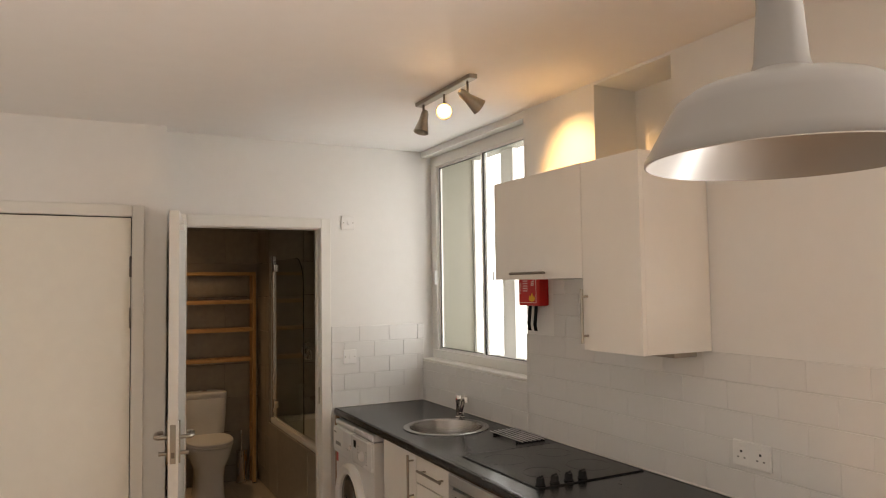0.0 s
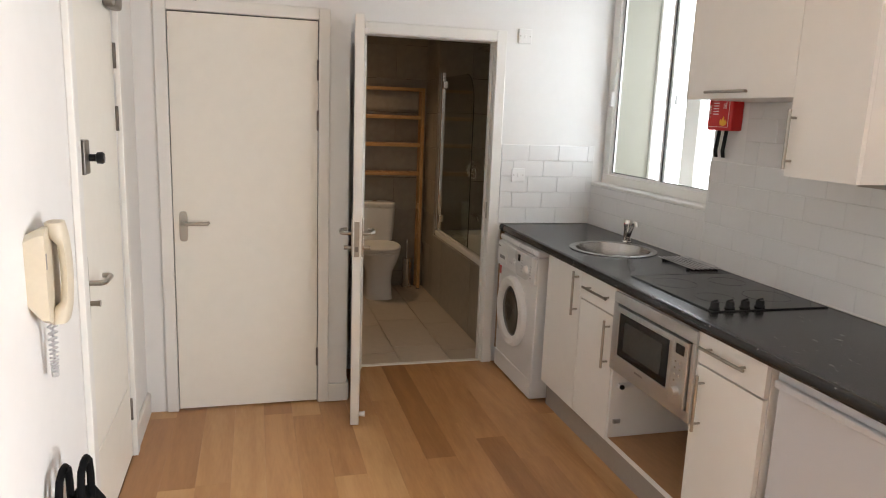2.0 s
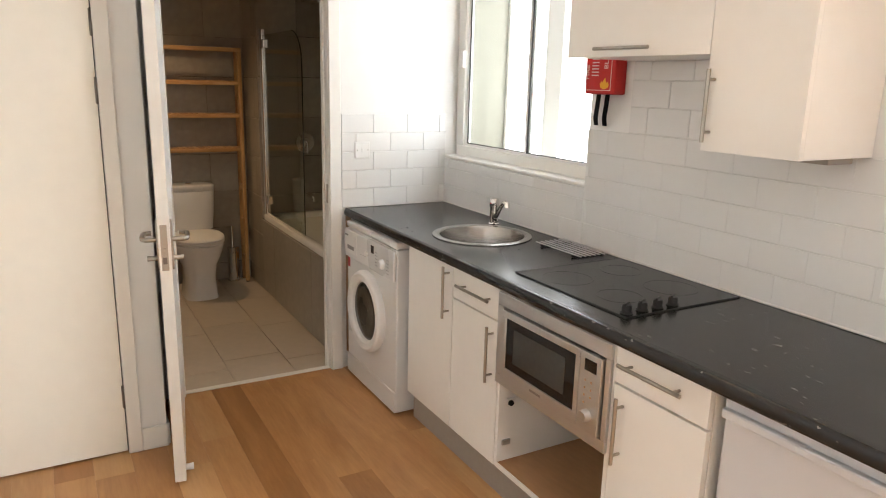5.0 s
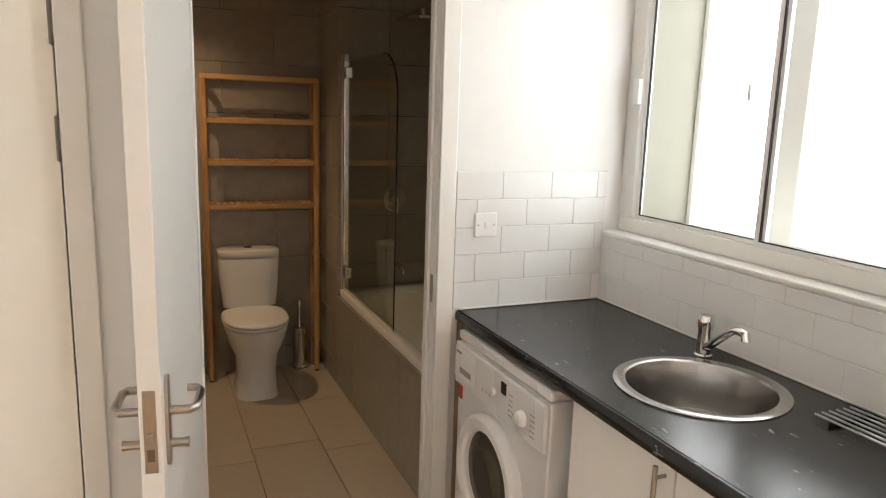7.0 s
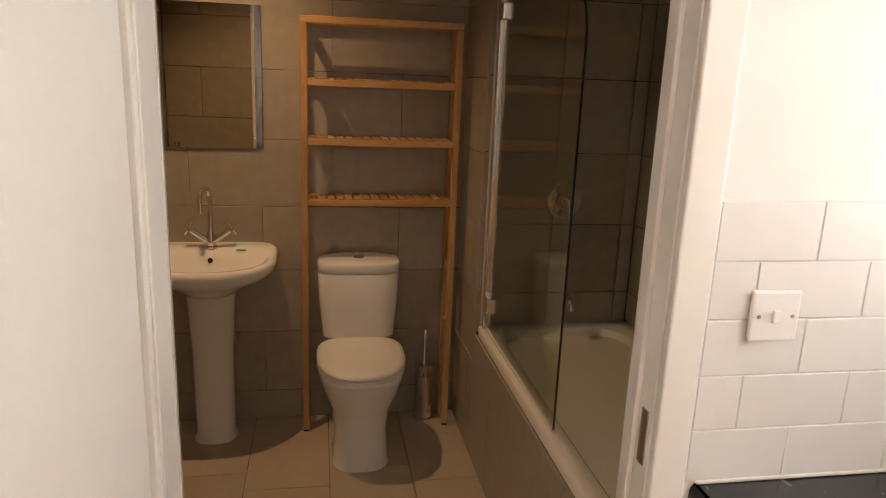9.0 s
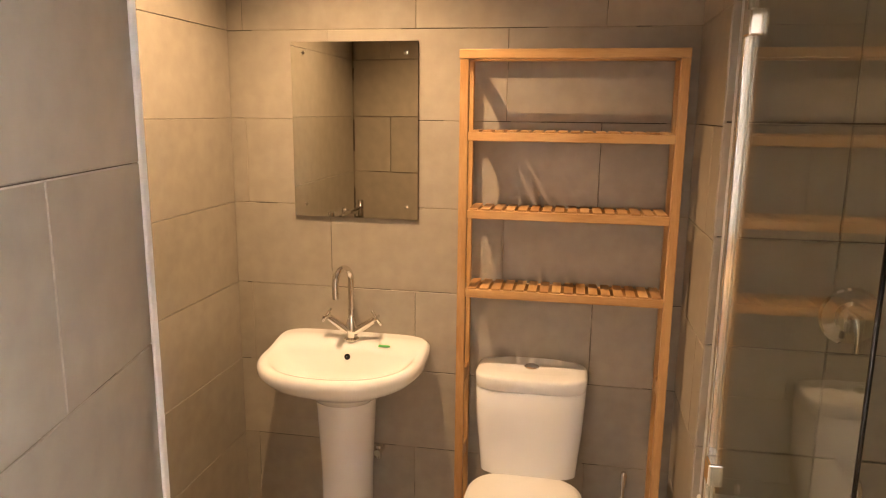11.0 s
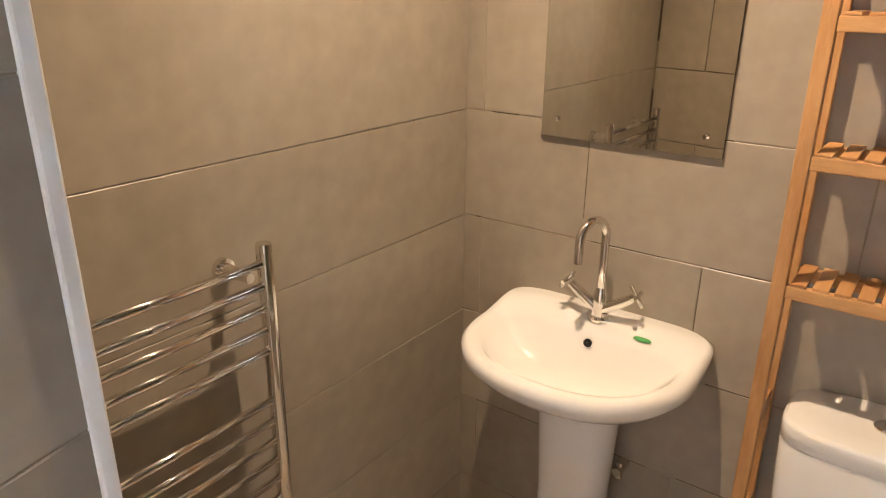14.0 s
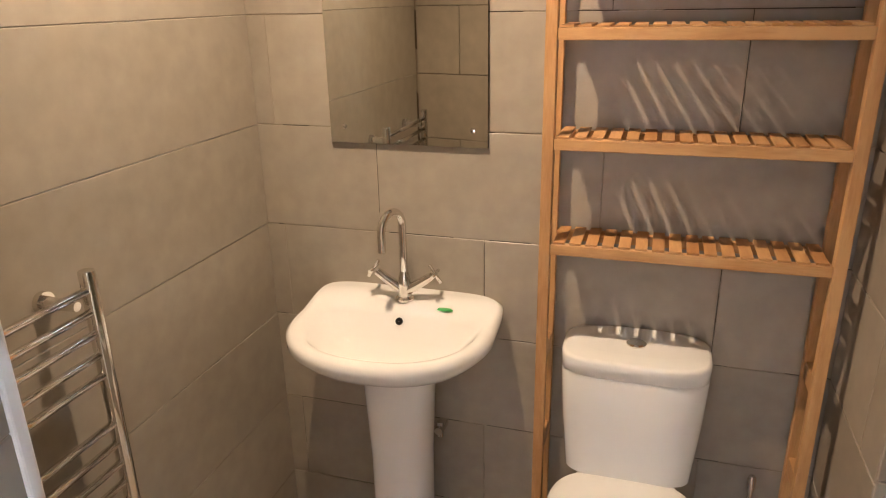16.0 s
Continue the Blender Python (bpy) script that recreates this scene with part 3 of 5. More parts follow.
def unit(label, y0, y1, top=0.858):
    ob = thing("base_cabinet", label, "cabinet", group="kitchen base cabinets")
    part("carcass", boxes([(FX + 0.02, -0.02, y0, y0 + 0.016, 0.15, top), (FX + 0.02, -0.02, y1 - 0.016, y1, 0.15, top), (FX + 0.02, -0.02, y0 + 0.016, y1 - 0.016, 0.15, 0.166), (-0.036, -0.02, y0 + 0.016, y1 - 0.016, 0.166, top)]), CABINET, ob)
    return ob


OUT = (-0.03, 0, 0)
cab = unit("white kitchen base cabinet with one tall door", -1.115, -0.72, 0.70)
d = front("door", cab, -1.115, -0.72, 0.148, 0.856, "white laminate door")
bar_handle("handle", d, (FX, -1.085, 0.625), (FX, -1.085, 0.842), OUT)
cab = unit("white base cabinet with drawer above a door", -1.455, -1.117)
d = front("drawer_front", cab, -1.455, -1.117, 0.722, 0.856, "white laminate drawer front")
bar_handle("handle", d, (FX, -1.415, 0.79), (FX, -1.185, 0.79), OUT)
d = front("door", cab, -1.455, -1.117, 0.148, 0.718, "white laminate door")
bar_handle("handle", d, (FX, -1.418, 0.478), (FX, -1.418, 0.695), OUT)
cab = unit("white base cabinet with drawer beside the fridge", -2.385, -2.052)
d = front("drawer_front", cab, -2.385, -2.052, 0.732, 0.856, "white laminate drawer front")
bar_handle("handle", d, (FX, -2.315, 0.80), (FX, -2.088, 0.80), OUT)
d = front("door", cab, -2.385, -2.052, 0.165, 0.728, "white laminate door")
bar_handle("handle", d, (FX, -2.095, 0.495), (FX, -2.095, 0.70), OUT)

house = thing("appliance_housing", "open white cabinet housing for the microwave", "cabinet", group="kitchen base cabinets")
part("side_panel", box(FX + 0.002, -0.02, -1.473, -1.457, 0.15, 0.858, 0.001), CABINET, house)
part("side_panel", box(FX + 0.002, -0.02, -2.050, -2.034, 0.15, 0.858, 0.001), CABINET, house)
part("base_shelf", box(FX + 0.004, -0.03, -2.033, -1.474, 0.15, 0.17, 0.001), BOARD, house, "bare brown board shelf")
part("edge_strip", box(FX, FX + 0.004, -2.033, -1.474, 0.150, 0.172, 0.001), CABINET, house)
part("back_panel", box(-0.06, -0.05, -2.033, -1.474, 0.17, 0.858), CABINET, house)
part("top_filler", box(FX + 0.001, FX + 0.017, -2.033, -1.474, 0.842, 0.858, 0.001), CABINET, house)
for yy, s in ((-1.474, -1), (-2.033, 1)):
    r = part("drawer_runner", box(FX + 0.03, -0.10, yy, yy + s * 0.012, 0.405, 0.425, 0.002), PLASTIC, house, "white metal drawer runner")
    part("runner_wheel", tube([(FX + 0.045, yy, 0.41), (FX + 0.045, yy + s * 0.02, 0.41)], 0.011, 12), BLACK, r)
    part("hinge_plate", box(FX + 0.02, FX + 0.055, yy, yy + s * 0.01, 0.238, 0.258, 0.002), STEEL, house)

oven = thing("microwave_oven", "built-in stainless steel microwave with dark glass door", "microwave")
part("surround", boxes([(FX - 0.012, FX + 0.001, -2.045, -1.460, 0.795, 0.841), (FX - 0.012, FX + 0.001, -2.045, -1.460, 0.497, 0.535), (FX - 0.012, FX + 0.001, -1.500, -1.460, 0.535, 0.795), (FX - 0.012, FX + 0.001, -2.045, -2.025, 0.535, 0.795)], 0.002), STEEL, oven, "brushed steel trim frame")
part("body", box(FX + 0.002, -0.12, -2.022, -1.503, 0.536, 0.80), DARK_METAL, oven)
door = part("oven_door", boxes([(FX - 0.024, FX - 0.004, -1.925, -1.508, 0.765, 0.79), (FX - 0.024, FX - 0.004, -1.925, -1.508, 0.541, 0.578), (FX - 0.024, FX - 0.004, -1.530, -1.508, 0.578, 0.765), (FX - 0.024, FX - 0.004, -1.925, -1.905, 0.578, 0.765)], 0.002), STEEL, oven, "steel framed oven door")
part("door_glass", box(FX - 0.020, FX - 0.006, -1.904, -1.531, 0.579, 0.764), OVEN_GLASS, door, "dark reflective glass")
part("inner_screen", box(FX - 0.0215, FX - 0.020, -1.855, -1.575, 0.610, 0.735, 0.0005), SMOKED, door, "perforated viewing screen")
panel = part("control_panel", box(FX - 0.024, FX - 0.004, -2.020, -1.9275, 0.541, 0.79, 0.002), STEEL, oven, "steel control panel")
part("display", box(FX - 0.0255, FX - 0.0235, -2.002, -1.950, 0.735, 0.772, 0.0006), OVEN_GLASS, panel, "black digital display")
part("dial", lathe([(0.001, 0.022), (0.017, 0.022), (0.019, 0.018), (0.020, 0.0), (0.001, 0)], pose(FX - 0.024, -1.974, 0.595, 0, -90, 0), 20), STEEL, panel, "round steel dial")
for i in range(4):
    for k in range(2):
        if (i, k) != (3, 1):
            part("button", tube([(FX - 0.024, -1.957 - 0.028 * k, 0.704 - 0.024 * i), (FX - 0.0265, -1.957 - 0.028 * k, 0.704 - 0.024 * i)], 0.0042, 12), CHROME, panel)
part("maker_mark", box(FX - 0.0246, FX - 0.0238, -1.745, -1.685, 0.553, 0.561), GREY_INK, door)

part_kick = part("plinth", box(-0.535, -0.52, -2.385, -0.70, 0.0, 0.146, 0.002), KICK)
tagged(part_kick, "grey laminate plinth under the base cabinets", "plinth")
part_end = part("end_panel", box(-0.598, -0.004, -2.958, -2.938, 0.0, 0.859, 0.0015), CABINET)
tagged(part_end, "white end panel closing the kitchen run", "panel")

# worktop with an opening for the sink
SX, SY, SR = -0.288, -0.862, 0.212
bm = bmesh.new()
NSEG = 40


def worktop_front(y):
    return -0.597 + 0.0085 * y


def rim_point(a):
    """Where a ray from the sink's middle leaves the slab's outline."""
    c, s = math.cos(a), math.sin(a)
    best = 9.0
    if c > 1e-6:
        best = min(best, (-0.002 - SX) / c)
    if c < -1e-6:
        best = min(best, (worktop_front(SY) + 0.004 - SX) / c)
    if s > 1e-6:
        best = min(best, (-0.50 - SY) / s)
    if s < -1e-6:
        best = min(best, (-1.25 - SY) / s)
    return SX + best * c, SY + best * s


angles = sorted({2 * math.pi * k / NSEG for k in range(NSEG)} | {math.atan2(y - SY, x - SX) % (2 * math.pi) for x in (-0.002, worktop_front(SY) + 0.004) for y in (-0.50, -1.25)})
ZT, ZB = 0.90, 0.861
tops = [[(bm.verts.new((*(SX + SR * math.cos(a), SY + SR * math.sin(a)), z)), bm.verts.new((*rim_point(a), z))) for a in angles] for z in (ZT, ZB)]
for i in range(len(angles)):
    j = (i + 1) % len(angles)
    for lay in tops:
        bm.faces.new((lay[i][0], lay[j][0], lay[j][1], lay[i][1]))
    bm.faces.new((tops[0][i][0], tops[0][j][0], tops[1][j][0], tops[1][i][0]))
XF = worktop_front(SY) + 0.004
add_box(bm, XF, -0.002, -0.50, -0.002, ZB, ZT)
add_box(bm, XF, -0.002, -2.967, -1.25, ZB, ZT)
# rounded post-formed front edge
arc = [(-0.010 - 0.012 * math.sin(t), ZT - 0.018 + 0.018 * math.cos(t)) for t in (math.pi / 2 * k / 6 for k in range(7))] + [(-0.022, ZB + 0.008), (-0.018, ZB + 0.002), (-0.010, ZB), (0.0, ZB), (0.0, ZT)]
edge_bm = bmesh.new()
add_rings(edge_bm, [[Vector((XF + (0 if dx == 0 else dx + (worktop_front(y) - worktop_front(SY)) + 0.008), y, z)) for dx, z in arc] for y in (-0.002, -2.967)])
wt = thing("worktop", "dark slate-effect laminate worktop with pale flecks", "worktop")
part("slab", bm, WORKTOP, wt)
part("front_edge", edge_bm, WORKTOP, wt, "rounded dark front edge")
strip = part("sealant_strip", boxes([(-0.010, -0.001, -2.955, -0.006, 0.9005, 0.908), (-0.60, -0.006, -0.010, -0.001, 0.9005, 0.908)], 0.003), SEAL)
tagged(strip, "white silicone seal along the worktop edge", "sealant")
part_fill = part("wall_batten", box(-0.602, -0.58, -0.030, -0.006, 0.10, 0.858, 0.002), MDF)
tagged(part_fill, "bare timber batten beside the washing machine", "batten")

# sink and tap
sink = thing("sink", "round stainless steel inset kitchen sink", "sink", pose(SX, SY, 0.9))
part("bowl", lathe([(0.222, 0.0008), (0.222, 0.004), (0.218, 0.006), (0.200, 0.006), (0.190, 0.003), (0.186, -0.006), (0.182, -0.09), (0.172, -0.13), (0.140, -0.150), (0.05, -0.158), (0.04, -0.162), (0.002, -0.162)], None, 64), SINK_STEEL, sink, "polished steel bowl with rolled rim")
part("overflow", boxes([(0.168, 0.184, -0.02, -0.011, -0.058, -0.03), (0.168, 0.184, -0.004, 0.004, -0.058, -0.03), (0.168, 0.184, 0.011, 0.02, -0.058, -0.03)], 0.003), BLACK, sink, "dark overflow slots", pose(0, 0, 0, 0, 0, -50))
part("drain", lathe([(0.042, -0.161), (0.04, -0.157), (0.028, -0.157), (0.026, -0.162), (0.002, -0.162)], None, 24), CHROME, sink)
tap = thing("kitchen_tap", "chrome single-lever kitchen mixer tap", "tap", pose(-0.103, -0.675, 0.9))
part("tap_body", lathe([(0.026, 0.0), (0.026, 0.006), (0.021, 0.010), (0.020, 0.085), (0.023, 0.09), (0.024, 0.118), (0.020, 0.126), (0.001, 0.128)], None, 24), CHROME, tap, "chrome tap column")
part("spout", tube([(0, 0, 0.025), (-0.015, -0.04, 0.048), (-0.05, -0.135, 0.115), (-0.062, -0.168, 0.134), (-0.072, -0.198, 0.140), (-0.080, -0.222, 0.138), (-0.081, -0.225, 0.122)], [0.012, 0.012, 0.0105, 0.0105, 0.012, 0.0125, 0.0125], 14), CHROME, tap, "angled chrome spout")
part("red_dot", tube([(-0.0225, -0.004, 0.105), (-0.0245, -0.004, 0.105)], 0.004, 8), RED, tap)

# drainer rack
rack = thing("drainer_rack", "small chrome wire drainer rack lying on the worktop", "rack", pose(-0.10, -1.26, 0.9))
for i in range(7):
    part("wire", tube([(-0.075 + 0.024 * i, -0.145, 0.013), (-0.075 + 0.024 * i, 0.145, 0.013)], 0.0029, 8), STEEL, rack)
for y in (-0.10, 0.10):
    part("cross_wire", box(-0.085, 0.08, y - 0.003, y + 0.003, 0.0005, 0.0105, 0.002), BLACK, rack, "black rubber cross bar")

# hob
hob = thing("ceramic_hob", "black ceramic glass hob with four knobs", "hob")
part("hob_glass", box(-0.515, -0.025, -2.012, -1.457, 0.9003, 0.9045, 0.0015), HOB_GLASS, hob, "black ceramic glass plate")
part("hob_trim", boxes([(-0.519, -0.515, -2.016, -1.453, 0.9003, 0.9052), (-0.025, -0.021, -2.016, -1.453, 0.9003, 0.9052), (-0.515, -0.025, -2.016, -2.012, 0.9003, 0.9052), (-0.515, -0.025, -1.457, -1.453, 0.9003, 0.9052)], 0.001), BLACK, hob, "thin black edge trim")
for x, y, r in ((-0.40, -1.60, 0.09), (-0.15, -1.60, 0.075), (-0.38, -1.84, 0.075), (-0.15, -1.84, 0.09)):
    part("cooking_zone", lathe([(r, 0.9046), (r, 0.9049), (r - 0.003, 0.9049), (r - 0.003, 0.9046)], pose(x, y, 0), 48), HOB_MARK, hob, "printed cooking ring")
for i in range(4):
    k = part("knob", lathe([(0.019, 0.0), (0.019, 0.004), (0.016, 0.006), (0.0155, 0.022), (0.013, 0.026), (0.001, 0.026)], None, 20), BLACK, hob, "black control knob", pose(-0.487 + 0.064 * i, -1.982, 0.9047, 0, 0, 25))
    part("knob_grip", box(-0.016, 0.016, -0.004, 0.004, 0.02, 0.032, 0.002), BLACK, k)

# washing machine
wm = thing("washing_machine", "white front-loading washing machine under the worktop", "washing machine")
WF, WY0, WY1 = -0.615, -0.668, -0.066
part("body", box(WF, -0.05, WY0, WY1, 0.015, 0.815, 0.006), APPLIANCE, wm, "white enamel casing")
part("lid", box(WF - 0.003, -0.05, WY0 - 0.001, WY1 + 0.001, 0.819, 0.850, 0.008), APPLIANCE, wm, "white top cover")
face = part("control_panel", box(WF - 0.016, WF + 0.002, WY0 + 0.002, WY1 - 0.002, 0.665, 0.812, 0.007), APPLIANCE, wm, "white control fascia")
part("kick_panel", box(WF - 0.006, WF + 0.002, WY0 + 0.003, WY1 - 0.003, 0.016, 0.118, 0.003), APPLIANCE, wm, "white lower service panel")
dm = pose(WF, -0.345, 0.435, 0, -90, 0)
wd = part("porthole_door", lathe([(0.205, 0.0), (0.208, 0.012), (0.202, 0.030), (0.190, 0.038), (0.162, 0.036), (0.150, 0.026), (0.148, 0.012)], dm, 48), PLASTIC, wm, "round white door ring")
part("door_glass", lathe([(0.149, 0.012), (0.13, 0.020), (0.08, 0.012), (0.001, 0.006)], dm, 40), SMOKED, wd, "dark bowl-shaped door glass")
part("door_grip", box(WF - 0.040, WF - 0.03, -0.528, -0.512, 0.39, 0.47, 0.004), PLASTIC, wd)
part("display", box(WF - 0.0175, WF - 0.0155, -0.445, -0.412, 0.752, 0.79, 0.0006), OVEN_GLASS, face, "small black display")
part("programme_dial", lathe([(0.026, 0), (0.024, 0.010), (0.016, 0.018), (0.001, 0.019)], pose(WF - 0.016, -0.545, 0.725, 0, -90, 0), 24), PLASTIC, face, "white programme dial")
part("selector", lathe([(0.013, 0), (0.012, 0.010), (0.001, 0.012)], pose(WF - 0.016, -0.365, 0.738, 0, -90, 0), 18), PLASTIC, face)
dr = part("detergent_drawer", box(WF - 0.0185, WF - 0.0158, -0.235, -0.075, 0.69, 0.800, 0.001), PLASTIC, face, "detergent drawer front")
part("drawer_grip", box(WF - 0.0200, WF - 0.0183, -0.20, -0.115, 0.712, 0.732, 0.0008), GREY_INK, dr)
part("maker_mark", box(WF - 0.0192, WF - 0.0184, -0.125, -0.085, 0.778, 0.786), GREY_INK, dr)
for i in range(5):
    part("indicator", box(WF - 0.0168, WF - 0.0158, -0.29 - 0.026 * i - (0.10 if i > 2 else 0), -0.285 - 0.026 * i - (0.10 if i > 2 else 0), 0.712, 0.718), GREY_INK, face)
    part("legend", box(WF - 0.0166, WF - 0.0158, -0.485, -0.462, 0.70 + 0.016 * i, 0.703 + 0.016 * i), GREY_INK, face)
    part("legend", box(WF - 0.0166, WF - 0.0158, -0.615, -0.590, 0.69 + 0.016 * i, 0.693 + 0.016 * i), GREY_INK, face)
part("red_sticker", box(WF - 0.0012, WF + 0.0004, -0.105, -0.075, 0.605, 0.655), RED, wm, "small red sticker")
for y in (WY0 + 0.06, WY1 - 0.06):
    for x in (WF + 0.06, -0.12):
        part("foot", tube([(x, y, 0.0), (x, y, 0.016)], 0.02, 12), BLACK, wm)

# fridge
fr = thing("fridge", "small white undercounter fridge with recessed grip", "fridge")
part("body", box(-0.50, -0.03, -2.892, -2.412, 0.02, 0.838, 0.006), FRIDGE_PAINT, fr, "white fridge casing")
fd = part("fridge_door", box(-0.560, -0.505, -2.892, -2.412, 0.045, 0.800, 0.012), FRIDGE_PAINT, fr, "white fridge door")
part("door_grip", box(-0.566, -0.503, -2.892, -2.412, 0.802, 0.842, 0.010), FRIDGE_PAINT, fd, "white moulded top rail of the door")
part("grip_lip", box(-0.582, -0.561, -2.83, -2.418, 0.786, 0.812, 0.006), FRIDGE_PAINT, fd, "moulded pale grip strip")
part("plinth", box(-0.48, -0.46, -2.885, -2.415, 0.0, 0.045), BLACK, fr)
for y in (-2.86, -2.45):
    part("foot", tube([(-0.1, y, 0), (-0.1, y, 0.022)], 0.018, 10), BLACK, fr)

# wall cabinets
CX = -0.322
wc = thing("wall_cabinet", "white wall cabinet with a lift-up door", "cabinet", group="kitchen wall cabinets")
part("carcass", box(CX + 0.019, -0.002, -2.044, -1.430, 1.656, 2.086, 0.001), CABINET, wc)
d = part("flap_door", box(CX, CX + 0.018, -2.045, -1.429, 1.655, 2.087, 0.0015), CABINET, wc, "white laminate lift-up door")
bar_handle("handle", d, (CX, -1.835, 1.680), (CX, -1.593, 1.680), (-0.028, 0, 0))
wc = thing("wall_cabinet", "tall white wall cabinet with one door", "cabinet", group="kitchen wall cabinets")
part("carcass", box(CX + 0.019, -0.002, -2.352, -2.048, 1.391, 2.084, 0.001), CABINET, wc)
d = part("door", box(CX, CX + 0.018, -2.353, -2.047, 1.390, 2.085, 0.0015), CABINET, wc, "white laminate door")
bar_handle("handle", d, (CX, -2.072, 1.415), (CX, -2.072, 1.615), (-0.028, 0, 0))
und = part("cabinet_lamp", box(-0.16, -0.05, -2.33, -2.20, 1.372, 1.3905, 0.003), KICK)
tagged(und, "grey lamp housing under the wall cabinet", "lamp")

# fire blanket


def prism_flame(x, y, z):
    """A small flame with three tongues, 1 mm thick."""
    side = [(-0.020, 0.004), (-0.026, 0.018), (-0.018, 0.034), (-0.016, 0.024), (-0.008, 0.034), (-0.004, 0.052), (0.006, 0.038), (0.010, 0.026), (0.016, 0.036), (0.024, 0.020), (0.019, 0.004), (0.0, -0.002)]
    bm = bmesh.new()
    add_rings(bm, [[Vector((x - d, y + a, z + b * 0.8)) for a, b in side] for d in (0.0, 0.0012)], smooth=False)
    return bm


fb = thing("fire_blanket", "red wall-mounted fire blanket box with black pull tapes", "fire blanket")
part("case", box(-0.062, -0.001, -1.392, -1.222, 1.53, 1.80, 0.008), RED, fb, "red plastic case")
part("label_border", boxes([(-0.0632, -0.0618, -1.372, -1.370, 1.545, 1.785), (-0.0632, -0.0618, -1.370, -1.236, 1.545, 1.547)]), INK, fb)
part("flame_mark", prism_flame(-0.0622, -1.336, 1.552), YELLOW, fb, "yellow flame symbol")
part("small_print", boxes([(-0.0632, -0.0618, -1.300, -1.262, 1.60 + 0.012 * i, 1.604 + 0.012 * i) for i in range(8)]), INK, fb)
part("pictogram", boxes([(-0.0632, -0.0618, -1.275, -1.240, 1.688, 1.715), (-0.0632, -0.0618, -1.275, -1.240, 1.725, 1.75)]), INK, fb)


def writing(text, m, size, mat, parent):
    curve = bpy.data.curves.new("lettering", "FONT")
    curve.body, curve.size, curve.extrude = text, size, 0.0004
    ob = new("lettering", curve)
    curve.materials.append(mat)
    ob.parent, ob.matrix_basis = parent, m
    return ob


writing("FIRE", Matrix.Translation((-0.0628, -1.246, 1.585)) @ Matrix(((0, 0, -1, 0), (0, -1, 0, 0), (1, 0, 0, 0), (0, 0, 0, 1))) @ pose(0, 0, 0, 0, 0, 0) @ Matrix.Diagonal((1, -1, 1, 1)), 0.031, INK, fb)
writing("BLANKET", Matrix.Translation((-0.0628, -1.352, 1.625)) @ Matrix(((0, 0, -1, 0), (0, -1, 0, 0), (1, 0, 0, 0), (0, 0, 0, 1))) @ Matrix.Diagonal((1, -1, 1, 1)), 0.031, INK, fb)
for y in (-1.275, -1.325):
    bm = bmesh.new()
    add_rings(bm, [[Vector((-0.03 + dx + sw, y + dy, z)) for dx, dy in ((-0.002, -0.011), (0.002, -0.011), (0.002, 0.011), (-0.002, 0.011))] for z, sw in ((1.535, 0), (1.49, -0.004), (1.44, -0.010), (1.41, -0.004))])
    part("pull_tape", bm, BLACK_CLOTH, fb, "black fabric pull tape")

# switches and sockets


def plate_on_far(x, z, label, name="light_switch", round_rocker=False):
    ob = thing(name, label, "switch", pose(x, 0, z))
    part("face_plate", box(-0.043, 0.043, -0.010, -0.0095 + 0.009, -0.043, 0.043, 0.004), PLASTIC, ob)
    part("rocker", box(-0.0065, 0.0065, -0.014, -0.0095, -0.011, 0.011, 0.002), PLASTIC, ob)
    for dx in (-0.03, 0.03):
        part("screw", tube([(dx, -0.009, 0), (dx, -0.0108, 0)], 0.0035, 8), NICKEL, ob)
    return ob


plate_on_far(-0.508, 1.205, "white rocker switch on the tiled wall").location.y = -0.009
plate_on_far(-0.510, 2.03, "white fan isolator switch on the painted wall", "isolator_switch")
so = thing("double_socket", "white double wall socket on the tiled splashback", "socket", pose(-0.009, -2.513, 1.062))
part("face_plate", box(-0.010, 0.0, -0.073, 0.073, -0.043, 0.043, 0.004), PLASTIC, so)
for c in (-0.037, 0.037):
    o = part("outlet", box(-0.0108, -0.0098, c - 0.025, c + 0.025, -0.033, 0.02, 0.0005), PLASTIC, so)
    part("pin_hole", boxes([(-0.0114, -0.0106, c - 0.004, c + 0.004, 0.004, 0.012), (-0.0114, -0.0106, c - 0.016, c - 0.009, -0.014, -0.010), (-0.0114, -0.0106, c + 0.009, c + 0.016, -0.014, -0.010)]), BLACK, o)
    part("rocker", box(-0.015, -0.0098, c - 0.008, c + 0.008, 0.023, 0.037, 0.002), PLASTIC, so)
jb = thing("junction_box", "white electrical junction box in the wall niche", "junction box")
part("box_body", box(0.16, 0.235, -2.03, -1.95, 2.14, 2.22, 0.006), PLASTIC, jb)
part("box_lid", box(0.15, 0.1595, -2.025, -1.955, 2.145, 2.215, 0.004), PLASTIC, jb)
jb2 = part("timber_block", box(-0.06, -0.002, -2.30, -2.22, 2.087, 2.20, 0.003), PINE)
tagged(jb2, "small pine offcut standing on the wall cabinet", "wood block")

# ceiling spotlight bar
sb = thing("spotlight_bar", "ceiling bar with three nickel spotlights, one facing out", "ceiling light")
part("bar", box(-0.585, -0.545, -1.68, -1.16, 2.478, 2.506, 0.005), NICKEL, sb, "nickel ceiling bar")
